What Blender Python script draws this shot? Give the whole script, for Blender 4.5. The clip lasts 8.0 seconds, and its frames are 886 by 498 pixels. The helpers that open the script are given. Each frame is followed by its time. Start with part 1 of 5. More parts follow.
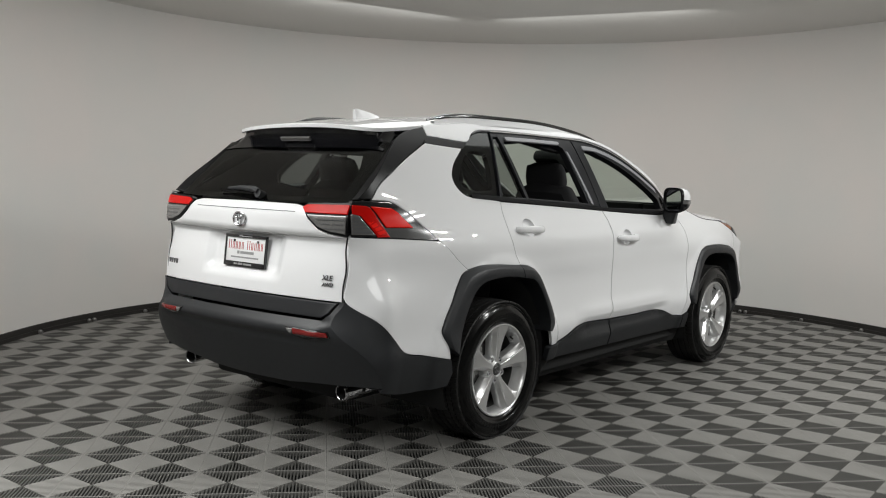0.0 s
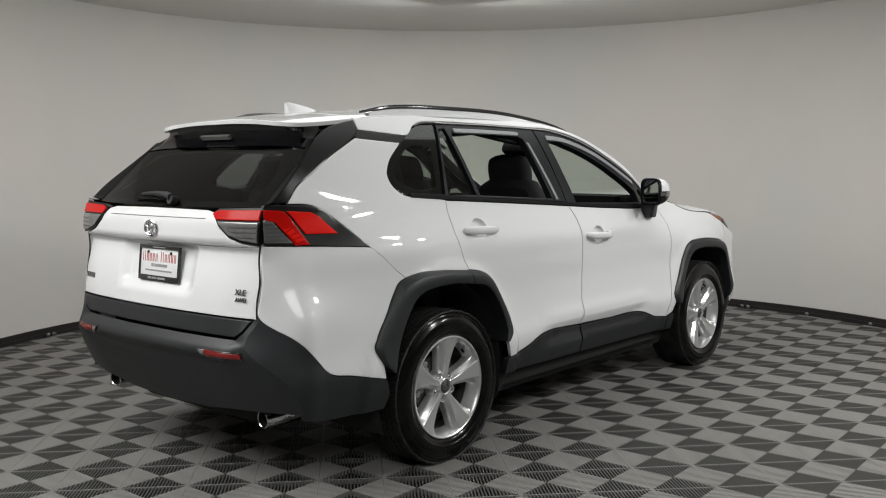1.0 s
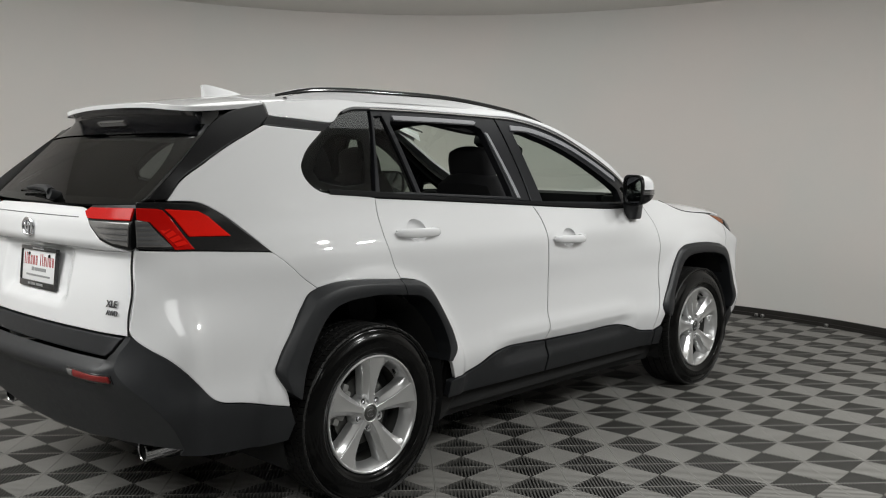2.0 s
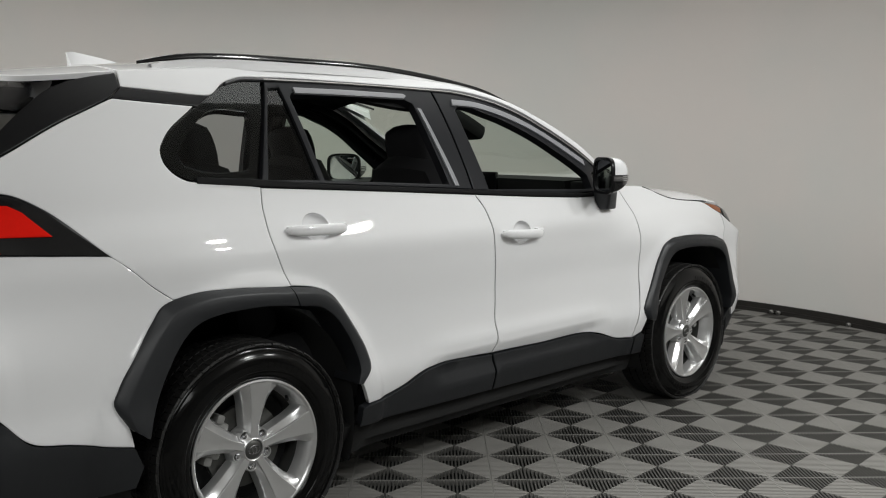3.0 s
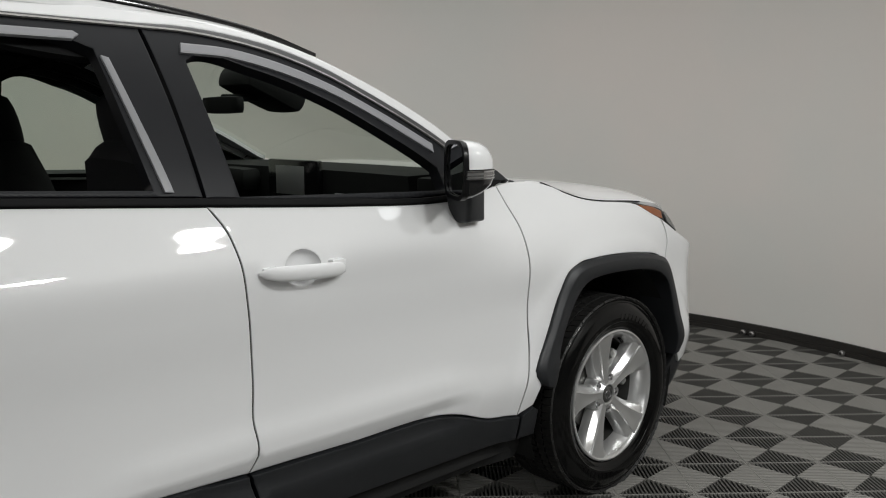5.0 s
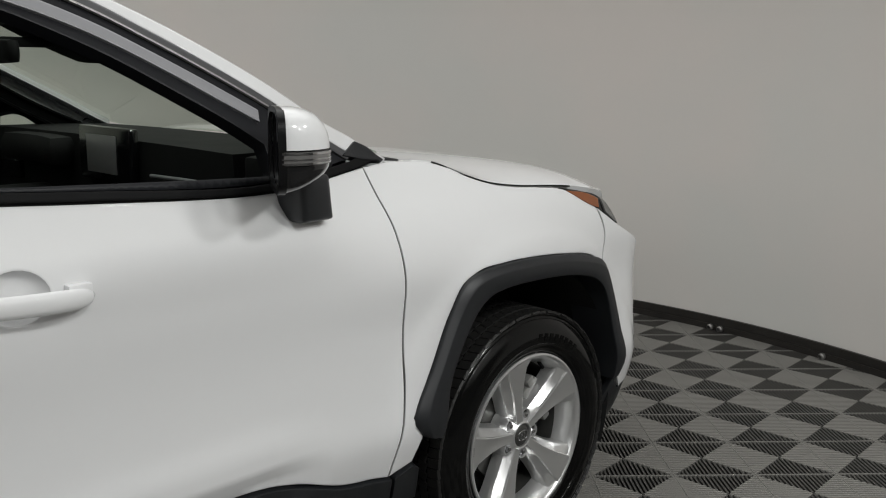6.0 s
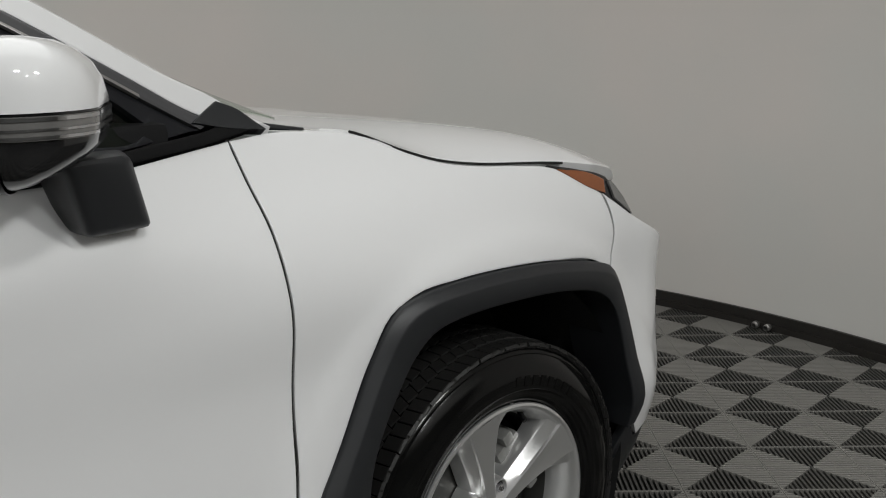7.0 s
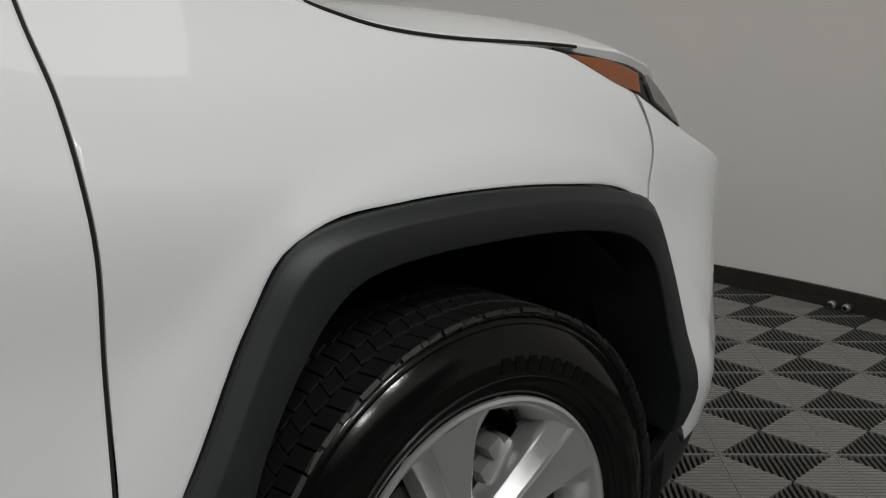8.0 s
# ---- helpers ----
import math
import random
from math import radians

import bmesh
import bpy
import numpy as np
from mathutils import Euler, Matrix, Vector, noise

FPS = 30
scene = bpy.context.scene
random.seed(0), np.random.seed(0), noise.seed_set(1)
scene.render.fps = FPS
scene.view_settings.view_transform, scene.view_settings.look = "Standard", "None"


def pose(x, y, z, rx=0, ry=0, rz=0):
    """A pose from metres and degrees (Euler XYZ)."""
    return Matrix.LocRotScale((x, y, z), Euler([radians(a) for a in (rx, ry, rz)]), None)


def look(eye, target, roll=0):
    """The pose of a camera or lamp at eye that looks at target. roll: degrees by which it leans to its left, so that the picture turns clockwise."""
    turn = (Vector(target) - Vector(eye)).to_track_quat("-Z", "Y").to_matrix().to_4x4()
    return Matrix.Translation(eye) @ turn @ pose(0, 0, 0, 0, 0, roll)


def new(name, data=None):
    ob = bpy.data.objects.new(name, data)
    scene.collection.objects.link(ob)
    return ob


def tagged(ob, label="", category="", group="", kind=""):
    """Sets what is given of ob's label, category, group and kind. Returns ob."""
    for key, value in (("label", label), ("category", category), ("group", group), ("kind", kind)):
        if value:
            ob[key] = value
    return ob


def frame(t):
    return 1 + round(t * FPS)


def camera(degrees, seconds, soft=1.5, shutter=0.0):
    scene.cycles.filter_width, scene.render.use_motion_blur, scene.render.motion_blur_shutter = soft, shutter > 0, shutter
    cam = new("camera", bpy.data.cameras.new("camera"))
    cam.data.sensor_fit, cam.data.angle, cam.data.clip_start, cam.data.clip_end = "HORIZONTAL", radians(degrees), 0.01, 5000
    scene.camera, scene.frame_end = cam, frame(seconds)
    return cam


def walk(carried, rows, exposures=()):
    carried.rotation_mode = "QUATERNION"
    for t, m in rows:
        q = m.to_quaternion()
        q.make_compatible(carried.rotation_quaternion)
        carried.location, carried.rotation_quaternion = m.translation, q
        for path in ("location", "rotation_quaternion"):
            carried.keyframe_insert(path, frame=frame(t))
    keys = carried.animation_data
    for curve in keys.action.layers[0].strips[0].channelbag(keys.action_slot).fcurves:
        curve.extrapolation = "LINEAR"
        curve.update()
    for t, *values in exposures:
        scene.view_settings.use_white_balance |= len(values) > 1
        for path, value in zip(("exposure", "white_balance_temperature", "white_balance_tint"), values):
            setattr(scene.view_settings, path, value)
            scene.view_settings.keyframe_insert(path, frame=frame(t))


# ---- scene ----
cam = camera(51.4, 8.0, soft=1.1)
PATH = [
    (0, (-3.83, -3.632, 1.384), (-2.29, -2.368, 1.21), 1.3),
    (0.5, (-3.551, -3.604, 1.405), (-2.022, -2.328, 1.217), 0.2),
    (1, (-3.211, -3.635, 1.396), (-1.705, -2.333, 1.209), -0.4),
    (1.5, (-2.842, -3.6, 1.366), (-1.358, -2.272, 1.178), 0.1),
    (2, (-2.451, -3.594, 1.386), (-1.006, -2.225, 1.187), 0.1),
    (2.2, (-2.27, -3.566, 1.394), (-0.839, -2.186, 1.173), -0.2),
    (3.5, (-1.217, -3.322, 1.371), (0.153, -1.883, 1.138), 0.1),
    (4, (-0.803, -3.126, 1.380), (0.598, -1.720, 1.129), 0.4),
    (4.5, (-0.410, -2.927, 1.372), (0.977, -1.509, 1.112), -0.5),
    (6, (0.77, -2.414, 1.364), (2.178, -1.046, 0.981), 0.5),
    (6.5, (1.152, -2.228, 1.33), (2.536, -0.839, 0.933), -0.1),
    (7, (1.462, -2.012, 1.287), (2.806, -0.6, 0.839), -0.5),
    (7.5, (1.769, -1.87, 1.217), (3.044, -0.402, 0.751), -0.5),
    (8, (1.936, -1.702, 1.063), (3.194, -0.219, 0.596), -1.2),
]
walk(cam, [(t, look(eye, target, roll)) for t, eye, target, roll in PATH],
     exposures=[(0.0, 0.0), (2.0, -0.05), (3.5, -0.03), (4.5, -0.14), (6.5, -0.32), (8.0, -0.52)])

# ---- light ----
world = bpy.data.worlds.new("studio_world")
scene.world = world
world.use_nodes = True
world.node_tree.nodes["Background"].inputs[0].default_value = (0.55, 0.58, 0.62, 1)
world.node_tree.nodes["Background"].inputs[1].default_value = 0.02
scene.view_settings.exposure = 0.0


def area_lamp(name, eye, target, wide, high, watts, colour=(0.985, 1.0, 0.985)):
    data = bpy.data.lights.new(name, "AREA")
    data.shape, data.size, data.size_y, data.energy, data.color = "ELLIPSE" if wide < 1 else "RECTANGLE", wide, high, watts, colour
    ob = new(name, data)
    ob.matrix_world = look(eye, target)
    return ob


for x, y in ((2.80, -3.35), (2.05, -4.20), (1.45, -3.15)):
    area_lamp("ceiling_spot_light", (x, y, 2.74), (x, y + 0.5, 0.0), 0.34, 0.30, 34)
# unseen panels, added as broad fill over the car and behind it
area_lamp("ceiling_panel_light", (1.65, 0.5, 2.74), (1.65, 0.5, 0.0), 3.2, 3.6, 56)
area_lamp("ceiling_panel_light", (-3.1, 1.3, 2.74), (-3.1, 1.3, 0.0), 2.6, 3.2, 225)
# unseen washers, added to brighten the top of the curved wall
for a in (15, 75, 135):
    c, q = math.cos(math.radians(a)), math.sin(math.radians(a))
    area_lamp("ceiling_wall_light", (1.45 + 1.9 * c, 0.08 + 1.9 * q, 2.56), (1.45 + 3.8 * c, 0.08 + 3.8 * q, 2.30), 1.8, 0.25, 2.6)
# unseen upward lamp, added to bounce fill off the ceiling
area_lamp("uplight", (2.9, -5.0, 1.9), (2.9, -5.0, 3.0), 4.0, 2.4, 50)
# another added fill panel, brightens the rear quarter
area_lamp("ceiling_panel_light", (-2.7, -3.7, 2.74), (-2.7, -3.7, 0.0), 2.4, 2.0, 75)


# ---- materials ----
def material(name, colour, rough=0.5, metal=0.0, grain=0.0, scale=60.0, bump=0.0, stain=0.0, coat=0.0, spec=0.5, coat_rough=0.11):
    """A surface with fine grain, a wider stain and a little relief."""
    m = bpy.data.materials.new(name)
    m.use_nodes = True
    nt = m.node_tree
    b = nt.nodes["Principled BSDF"]
    b.inputs["Roughness"].default_value = rough
    b.inputs["Metallic"].default_value = metal
    b.inputs["Coat Weight"].default_value = coat
    b.inputs["Coat Roughness"].default_value = coat_rough
    b.inputs["Specular IOR Level"].default_value = spec
    b.inputs["Base Color"].default_value = (*colour, 1)
    co = nt.nodes.new("ShaderNodeTexCoord")
    fine = nt.nodes.new("ShaderNodeTexNoise")
    fine.inputs["Scale"].default_value = scale
    fine.inputs["Detail"].default_value = 5
    nt.links.new(co.outputs["Object"], fine.inputs["Vector"])
    wide = nt.nodes.new("ShaderNodeTexNoise")
    wide.inputs["Scale"].default_value = scale / 25
    wide.inputs["Detail"].default_value = 4
    nt.links.new(co.outputs["Object"], wide.inputs["Vector"])
    if grain or stain:
        add = nt.nodes.new("ShaderNodeMath")
        add.operation = "MULTIPLY_ADD"
        nt.links.new(fine.outputs["Fac"], add.inputs[0])
        add.inputs[1].default_value = 2 * grain
        add.inputs[2].default_value = 1 - grain - stain
        add2 = nt.nodes.new("ShaderNodeMath")
        add2.operation = "MULTIPLY_ADD"
        nt.links.new(wide.outputs["Fac"], add2.inputs[0])
        add2.inputs[1].default_value = 2 * stain
        nt.links.new(add.outputs[0], add2.inputs[2])
        mul = nt.nodes.new("ShaderNodeVectorMath")
        mul.operation = "SCALE"
        mul.inputs[0].default_value = colour
        nt.links.new(add2.outputs[0], mul.inputs["Scale"])
        nt.links.new(mul.outputs[0], b.inputs["Base Color"])
        ro = nt.nodes.new("ShaderNodeMath")
        ro.operation = "MULTIPLY_ADD"
        nt.links.new(wide.outputs["Fac"], ro.inputs[0])
        ro.inputs[1].default_value = 0.12
        ro.inputs[2].default_value = rough - 0.06
        nt.links.new(ro.outputs[0], b.inputs["Roughness"])
    if bump:
        bp = nt.nodes.new("ShaderNodeBump")
        bp.inputs["Strength"].default_value = bump
        bp.inputs["Distance"].default_value = 0.002
        nt.links.new(fine.outputs["Fac"], bp.inputs["Height"])
        nt.links.new(bp.outputs[0], b.inputs["Normal"])
    return m


def glass(name, tint, gloss=0.03):
    """A thin pane: tinted see-through with a Fresnel reflection."""
    m = bpy.data.materials.new(name)
    m.use_nodes = True
    nt = m.node_tree
    nt.nodes.remove(nt.nodes["Principled BSDF"])
    tr = nt.nodes.new("ShaderNodeBsdfTransparent")
    tr.inputs[0].default_value = (*tint, 1)
    gl = nt.nodes.new("ShaderNodeBsdfGlossy")
    gl.inputs["Roughness"].default_value = gloss
    lw = nt.nodes.new("ShaderNodeLayerWeight")
    lw.inputs[0].default_value = 0.5
    pw = nt.nodes.new("ShaderNodeMath")
    pw.operation = "POWER"
    nt.links.new(lw.outputs["Facing"], pw.inputs[0])
    pw.inputs[1].default_value = 5.0
    fr = nt.nodes.new("ShaderNodeMath")
    fr.operation = "MULTIPLY_ADD"
    nt.links.new(pw.outputs[0], fr.inputs[0])
    fr.inputs[1].default_value = 0.92
    fr.inputs[2].default_value = 0.045
    mix = nt.nodes.new("ShaderNodeMixShader")
    nt.links.new(fr.outputs[0], mix.inputs[0])
    nt.links.new(tr.outputs[0], mix.inputs[1])
    nt.links.new(gl.outputs[0], mix.inputs[2])
    nt.links.new(mix.outputs[0], nt.nodes["Material Output"].inputs[0])
    return m


WHITE = material("white_pearl_paint", (0.80, 0.80, 0.808), 0.50, 0.0, 0.01, 900, 0.0, 0.006, coat=1.0, spec=0.25, coat_rough=0.035)
CLAD = material("black_textured_plastic", (0.0150, 0.0162, 0.0185), 0.44, 0, 0.12, 900, 0.15, 0.1)
PILLAR = material("satin_black_pillar_plastic", (0.006, 0.006, 0.0066), 0.32, 0, 0.05, 300, 0, 0.05, spec=0.2)
BELT = material("matt_black_seal", (0.006, 0.006, 0.0064), 0.65, 0, 0.08, 300, 0, 0.05, spec=0.12)
GLOSSBLACK = material("gloss_black_trim", (0.006, 0.006, 0.007), 0.14, 0, 0.03, 300, 0, 0.03, coat=0.4)
SATIN = material("satin_black_frame", (0.0155, 0.016, 0.0185), 0.38, 0, 0.05, 400, 0, 0.05, spec=0.17)
RUBBER = material("tyre_rubber", (0.0035, 0.0035, 0.0035), 0.13, 0, 0.1, 220, 0.03, 0.1, spec=0.24)
TREAD = material("tread_rubber", (0.012, 0.0116, 0.0112), 0.55, 0, 0.2, 260, 0.4, 0.2)
ALLOY = material("silver_alloy", (0.72, 0.72, 0.72), 0.30, 0.82)
DISC = material("cast_iron", (0.10, 0.10, 0.095), 0.45, 0.7, 0.1, 90, 0, 0.15)
CALIPER = material("bare_cast_caliper", (0.30, 0.30, 0.29), 0.45, 0.5, 0.1, 90, 0, 0.15)
CHROME = material("chrome", (0.62, 0.62, 0.64), 0.10, 1.0)
GREYTRIM = material("grey_window_channel", (0.27, 0.27, 0.285), 0.35, 0, 0.03, 200, 0, 0.04)
DARKTRIM = material("dark_grey_roof_trim", (0.07, 0.07, 0.074), 0.35, 0, 0.04, 200, 0, 0.04)
LINING = material("black_wheel_arch_lining", (0.010, 0.010, 0.010), 0.9, 0, 0.2, 120, 0.3, 0.2)
CABIN = material("black_cabin_trim", (0.0085, 0.0085, 0.009), 0.75, 0, 0.1, 300, 0.1, 0.1, spec=0.2)
FABRIC = material("black_seat_fabric", (0.020, 0.020, 0.022), 0.85, 0, 0.25, 500, 0.4, 0.15)
HEADLINER = material("dark_headliner", (0.045, 0.045, 0.045), 0.9, 0, 0.1, 300, 0.2, 0.1)
REDLENS = material("red_lamp_lens", (0.80, 0.012, 0.006), 0.22, 0, 0.06, 120, 0, 0.08, spec=0.12)
DEEPRED = material("dark_red_lamp_lens", (0.55, 0.006, 0.004), 0.18, 0, 0.06, 120, 0, 0.08, spec=0.14)
CLEARLENS = material("grey_clear_lamp_lens", (0.22, 0.215, 0.21), 0.16, 0.4, 0.2, 60, 0, 0.2, coat=0.5)
DULLRED = material("dull_red_reflector", (0.20, 0.008, 0.007), 0.25, 0, 0.1, 160, 0, 0.1, coat=0.2)
AMBER = material("amber_reflector", (0.24, 0.07, 0.018), 0.15, 0, 0.1, 160, 0, 0.1, coat=0.7)
WALLPAINT = material("pale_grey_wall_paint", (0.78, 0.762, 0.728), 0.55, 0, 0.012, 40, 0.03, 0.045)
def warm_patches(m, cool, warm, scale):
    """Broad, faint drift of tint over a painted wall."""
    nt = m.node_tree
    b = nt.nodes["Principled BSDF"]
    co = nt.nodes.new("ShaderNodeTexCoord")
    no = nt.nodes.new("ShaderNodeTexNoise")
    no.inputs["Scale"].default_value = scale
    no.inputs["Detail"].default_value = 3
    nt.links.new(co.outputs["Object"], no.inputs["Vector"])
    ra = nt.nodes.new("ShaderNodeValToRGB")
    ra.color_ramp.elements[0].position, ra.color_ramp.elements[0].color = 0.36, (*cool, 1)
    ra.color_ramp.elements[1].position, ra.color_ramp.elements[1].color = 0.64, (*warm, 1)
    nt.links.new(no.outputs["Fac"], ra.inputs[0])
    nt.links.new(ra.outputs[0], b.inputs["Base Color"])


warm_patches(WALLPAINT, (0.765, 0.755, 0.728), (0.815, 0.765, 0.732), 0.9)
# dark so that unseen walls throw little light back on the car
BOUNCECUT = material("bounce_cut_wall_grey", (0.16, 0.158, 0.152), 0.6, 0, 0.012, 40, 0.03, 0.045)
CEILPAINT = material("grey_ceiling_paint", (0.72, 0.705, 0.675), 0.6, 0, 0.012, 30, 0.03, 0.03)
STRIP = material("black_base_strip", (0.020, 0.018, 0.016), 0.5, 0, 0.2, 60, 0.2, 0.2)
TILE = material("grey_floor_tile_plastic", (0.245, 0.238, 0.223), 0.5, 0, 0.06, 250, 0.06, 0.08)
# darker copy of the same plastic: shade between ribs put into colour
TILESHADE = material("shaded_floor_tile_plastic", (0.068, 0.066, 0.061), 0.5, 0, 0.06, 250, 0.06, 0.08)
SUBFLOOR = material("dark_subfloor", (0.012, 0.012, 0.012), 0.9, 0, 0.2, 50, 0.1, 0.2)
STEEL = material("dull_steel", (0.35, 0.34, 0.33), 0.45, 0.7, 0.1, 100, 0, 0.1)
PLATEWHITE = material("plate_white_card", (0.78, 0.78, 0.78), 0.5, 0, 0.02, 200, 0, 0.02)
PLATERED = material("plate_red_print", (0.45, 0.02, 0.02), 0.5)
PLATEGREY = material("plate_grey_print", (0.28, 0.28, 0.28), 0.5)
# grey base colour stands in for the screen's reflection
SCREEN = material("display_glass_sheen", (0.24, 0.235, 0.24), 0.3, 0, 0.02, 50, 0, 0.02, coat=0.4)
MIRRORGLASS = material("mirror_glass", (0.75, 0.76, 0.78), 0.03, 1.0)
PRIVACY = glass("privacy_glass", (0.43, 0.45, 0.44))
REARGLASS = glass("rear_privacy_glass", (0.30, 0.32, 0.31))
GREENGLASS = glass("green_tinted_glass", (0.60, 0.68, 0.60))
CLEARGLASS = glass("clear_window_glass", (0.70, 0.77, 0.70))


# ---- small builders ----
def mesh_object(name, verts, faces, mat, parent=None, smooth=True, sharp=40):
    me = bpy.data.meshes.new(name)
    me.from_pydata([tuple(map(float, v)) for v in verts], [], [tuple(int(i) for i in f) for f in faces])
    if smooth:
        me.shade_smooth()
        me.set_sharp_from_angle(angle=radians(sharp))
    me.materials.append(mat)
    ob = new(name, me)
    ob.parent = parent
    return ob


def part(name, bm, mat, parent=None, label="", smooth=True, sharp=40):
    """One bmesh as one mesh object under a thing or a part."""
    me = bpy.data.meshes.new(name)
    bmesh.ops.recalc_face_normals(bm, faces=bm.faces)
    bm.to_mesh(me)
    bm.free()
    if smooth:
        me.shade_smooth()
        me.set_sharp_from_angle(angle=radians(sharp))
    me.materials.append(mat)
    ob = new(name, me)
    ob.parent = parent
    return tagged(ob, label)


def box_bm(bm, lo, hi, bevel=0.0, m=None):
    """Adds a bevelled box between two corners."""
    r = bmesh.ops.create_cube(bm, size=1.0)
    c = [(a + b) / 2 for a, b in zip(lo, hi)]
    s = [b - a for a, b in zip(lo, hi)]
    bmesh.ops.transform(bm, verts=r["verts"], matrix=Matrix.Translation(c) @ Matrix.Diagonal((*s, 1)))
    vs = r["verts"]
    if bevel:
        es = list({e for v in vs for e in v.link_edges})
        rb = bmesh.ops.bevel(bm, geom=es, offset=bevel, segments=2, affect="EDGES", profile=0.6)
        vs = list({v for f in rb["faces"] for v in f.verts} | {v for v in vs if v.is_valid})
    if m is not None:
        bmesh.ops.transform(bm, verts=vs, matrix=m)
    return bm


def lathe(profile, n=48, closed=False):
    """Turns (radius, y) pairs about the y axis."""
    vs, fs, k = [], [], len(profile)
    for i in range(n):
        a = 2 * math.pi * i / n
        for r, y in profile:
            vs.append((r * math.cos(a), y, r * math.sin(a)))
    for i in range(n):
        j = (i + 1) % n
        for q in range(k if closed else k - 1):
            w = (q + 1) % k
            fs.append((i * k + q, i * k + w, j * k + w, j * k + q))
    return vs, fs


def tube(points, radius, n=8, closed=False):
    """A round bar along a line of points."""
    ps = [Vector(p) for p in points]
    vs, fs = [], []
    m = len(ps)
    up = Vector((0.123, 0.456, 0.88)).normalized()
    for i, p in enumerate(ps):
        d = (ps[(i + 1) % m] - ps[i - 1]) if closed else (ps[min(i + 1, m - 1)] - ps[max(i - 1, 0)])
        d.normalize()
        a = d.cross(up).normalized()
        b = d.cross(a)
        r = radius[i] if isinstance(radius, (list, tuple)) else radius
        vs += [p + r * (math.cos(2 * math.pi * k / n) * a + math.sin(2 * math.pi * k / n) * b) for k in range(n)]
    for i in range(m if closed else m - 1):
        j = (i + 1) % m
        fs += [(i * n + k, i * n + (k + 1) % n, j * n + (k + 1) % n, j * n + k) for k in range(n)]
    if not closed:
        fs += [tuple(range(n)), tuple((m - 1) * n + k for k in reversed(range(n)))]
    return vs, fs


# ---- the booth ----
CX, CY, RAD, TOP = 1.45, 0.08, 3.80, 2.76
A0, A1 = -50.0, 168.0


def arc_wall(name, r0, r1, z0, z1, mat, a0=A0, a1=A1, n=110, parent=None):
    vs, fs = [], []
    for i in range(n + 1):
        a = radians(a0 + (a1 - a0) * i / n)
        for r, z in ((r0, z0), (r1, z0), (r1, z1), (r0, z1)):
            vs.append((CX + r * math.cos(a), CY + r * math.sin(a), z))
    for i in range(n):
        for k in range(4):
            fs.append((4 * i + k, 4 * i + 4 + k, 4 * i + 4 + (k + 1) % 4, 4 * i + (k + 1) % 4))
    fs += [(0, 1, 2, 3), (4 * n + 3, 4 * n + 2, 4 * n + 1, 4 * n)]
    ob = mesh_object(name, vs, fs, mat, parent)
    bm = bmesh.new()
    bm.from_mesh(ob.data)
    bmesh.ops.recalc_face_normals(bm, faces=bm.faces)
    bm.to_mesh(ob.data)
    bm.free()
    return ob


tagged(arc_wall("wall_curved", RAD, RAD + 0.08, 0.03, TOP, WALLPAINT), "smooth pale grey curved studio wall behind the car", "wall", kind="structure")
tagged(arc_wall("baseboard", RAD - 0.018, RAD - 0.002, 0.0, 0.072, STRIP), "black strip along the foot of the curved wall", "baseboard", kind="structure")
tagged(arc_wall("trim", RAD - 0.028, RAD - 0.0185, 0.0, 0.030, STRIP), "low black ledge under the base strip", "trim", kind="structure")


def slab(name, lo, hi, mat, label, category):
    ob = part(name, box_bm(bmesh.new(), lo, hi), mat, smooth=False)
    return tagged(ob, label, category, kind="structure")


slab("ceiling", (-7.0, -7.2, TOP), (6.2, 5.2, TOP + 0.1), CEILPAINT, "flat pale grey painted studio ceiling", "ceiling")
# next two: unseen walls, darkened to keep bounce and reflections low
slab("wall_west", (-7.1, -7.2, -0.05), (-7.0, 5.2, TOP), BOUNCECUT, "unseen dark grey wall that closes the studio and cuts bounce", "wall")
slab("wall_south", (-7.0, -7.3, -0.05), (6.2, -7.2, TOP), BOUNCECUT, "unseen dark grey wall that closes the studio and cuts bounce", "wall")
slab("wall_east", (6.2, -7.2, -0.05), (6.3, 5.2, TOP), WALLPAINT, "plain pale grey wall closing the studio", "wall")
slab("wall_north", (-7.0, 5.2, -0.05), (6.2, 5.3, TOP), WALLPAINT, "plain pale grey wall closing the studio", "wall")
FLOOR = slab("floor", (-7.0, -7.2, -0.06), (6.2, 5.2, -0.0225), SUBFLOOR, "grey ribbed interlocking plastic tile floor", "floor")

# ---- the car: shape of its skin ----
ZL = np.array([0.16, 0.30, 0.42, 0.50, 0.60, 0.75, 0.90, 1.00, 1.08, 1.16, 1.24, 1.34, 1.45, 1.55, 1.62, 1.70])
XL = np.array([-1.02, -0.96, -0.90, -0.82, -0.72, -0.60, -0.44, -0.20, 0.15, 0.6, 1.2, 1.9, 2.2, 2.45, 2.65, 2.95, 3.10, 3.22, 3.32, 3.42, 3.52, 3.60])


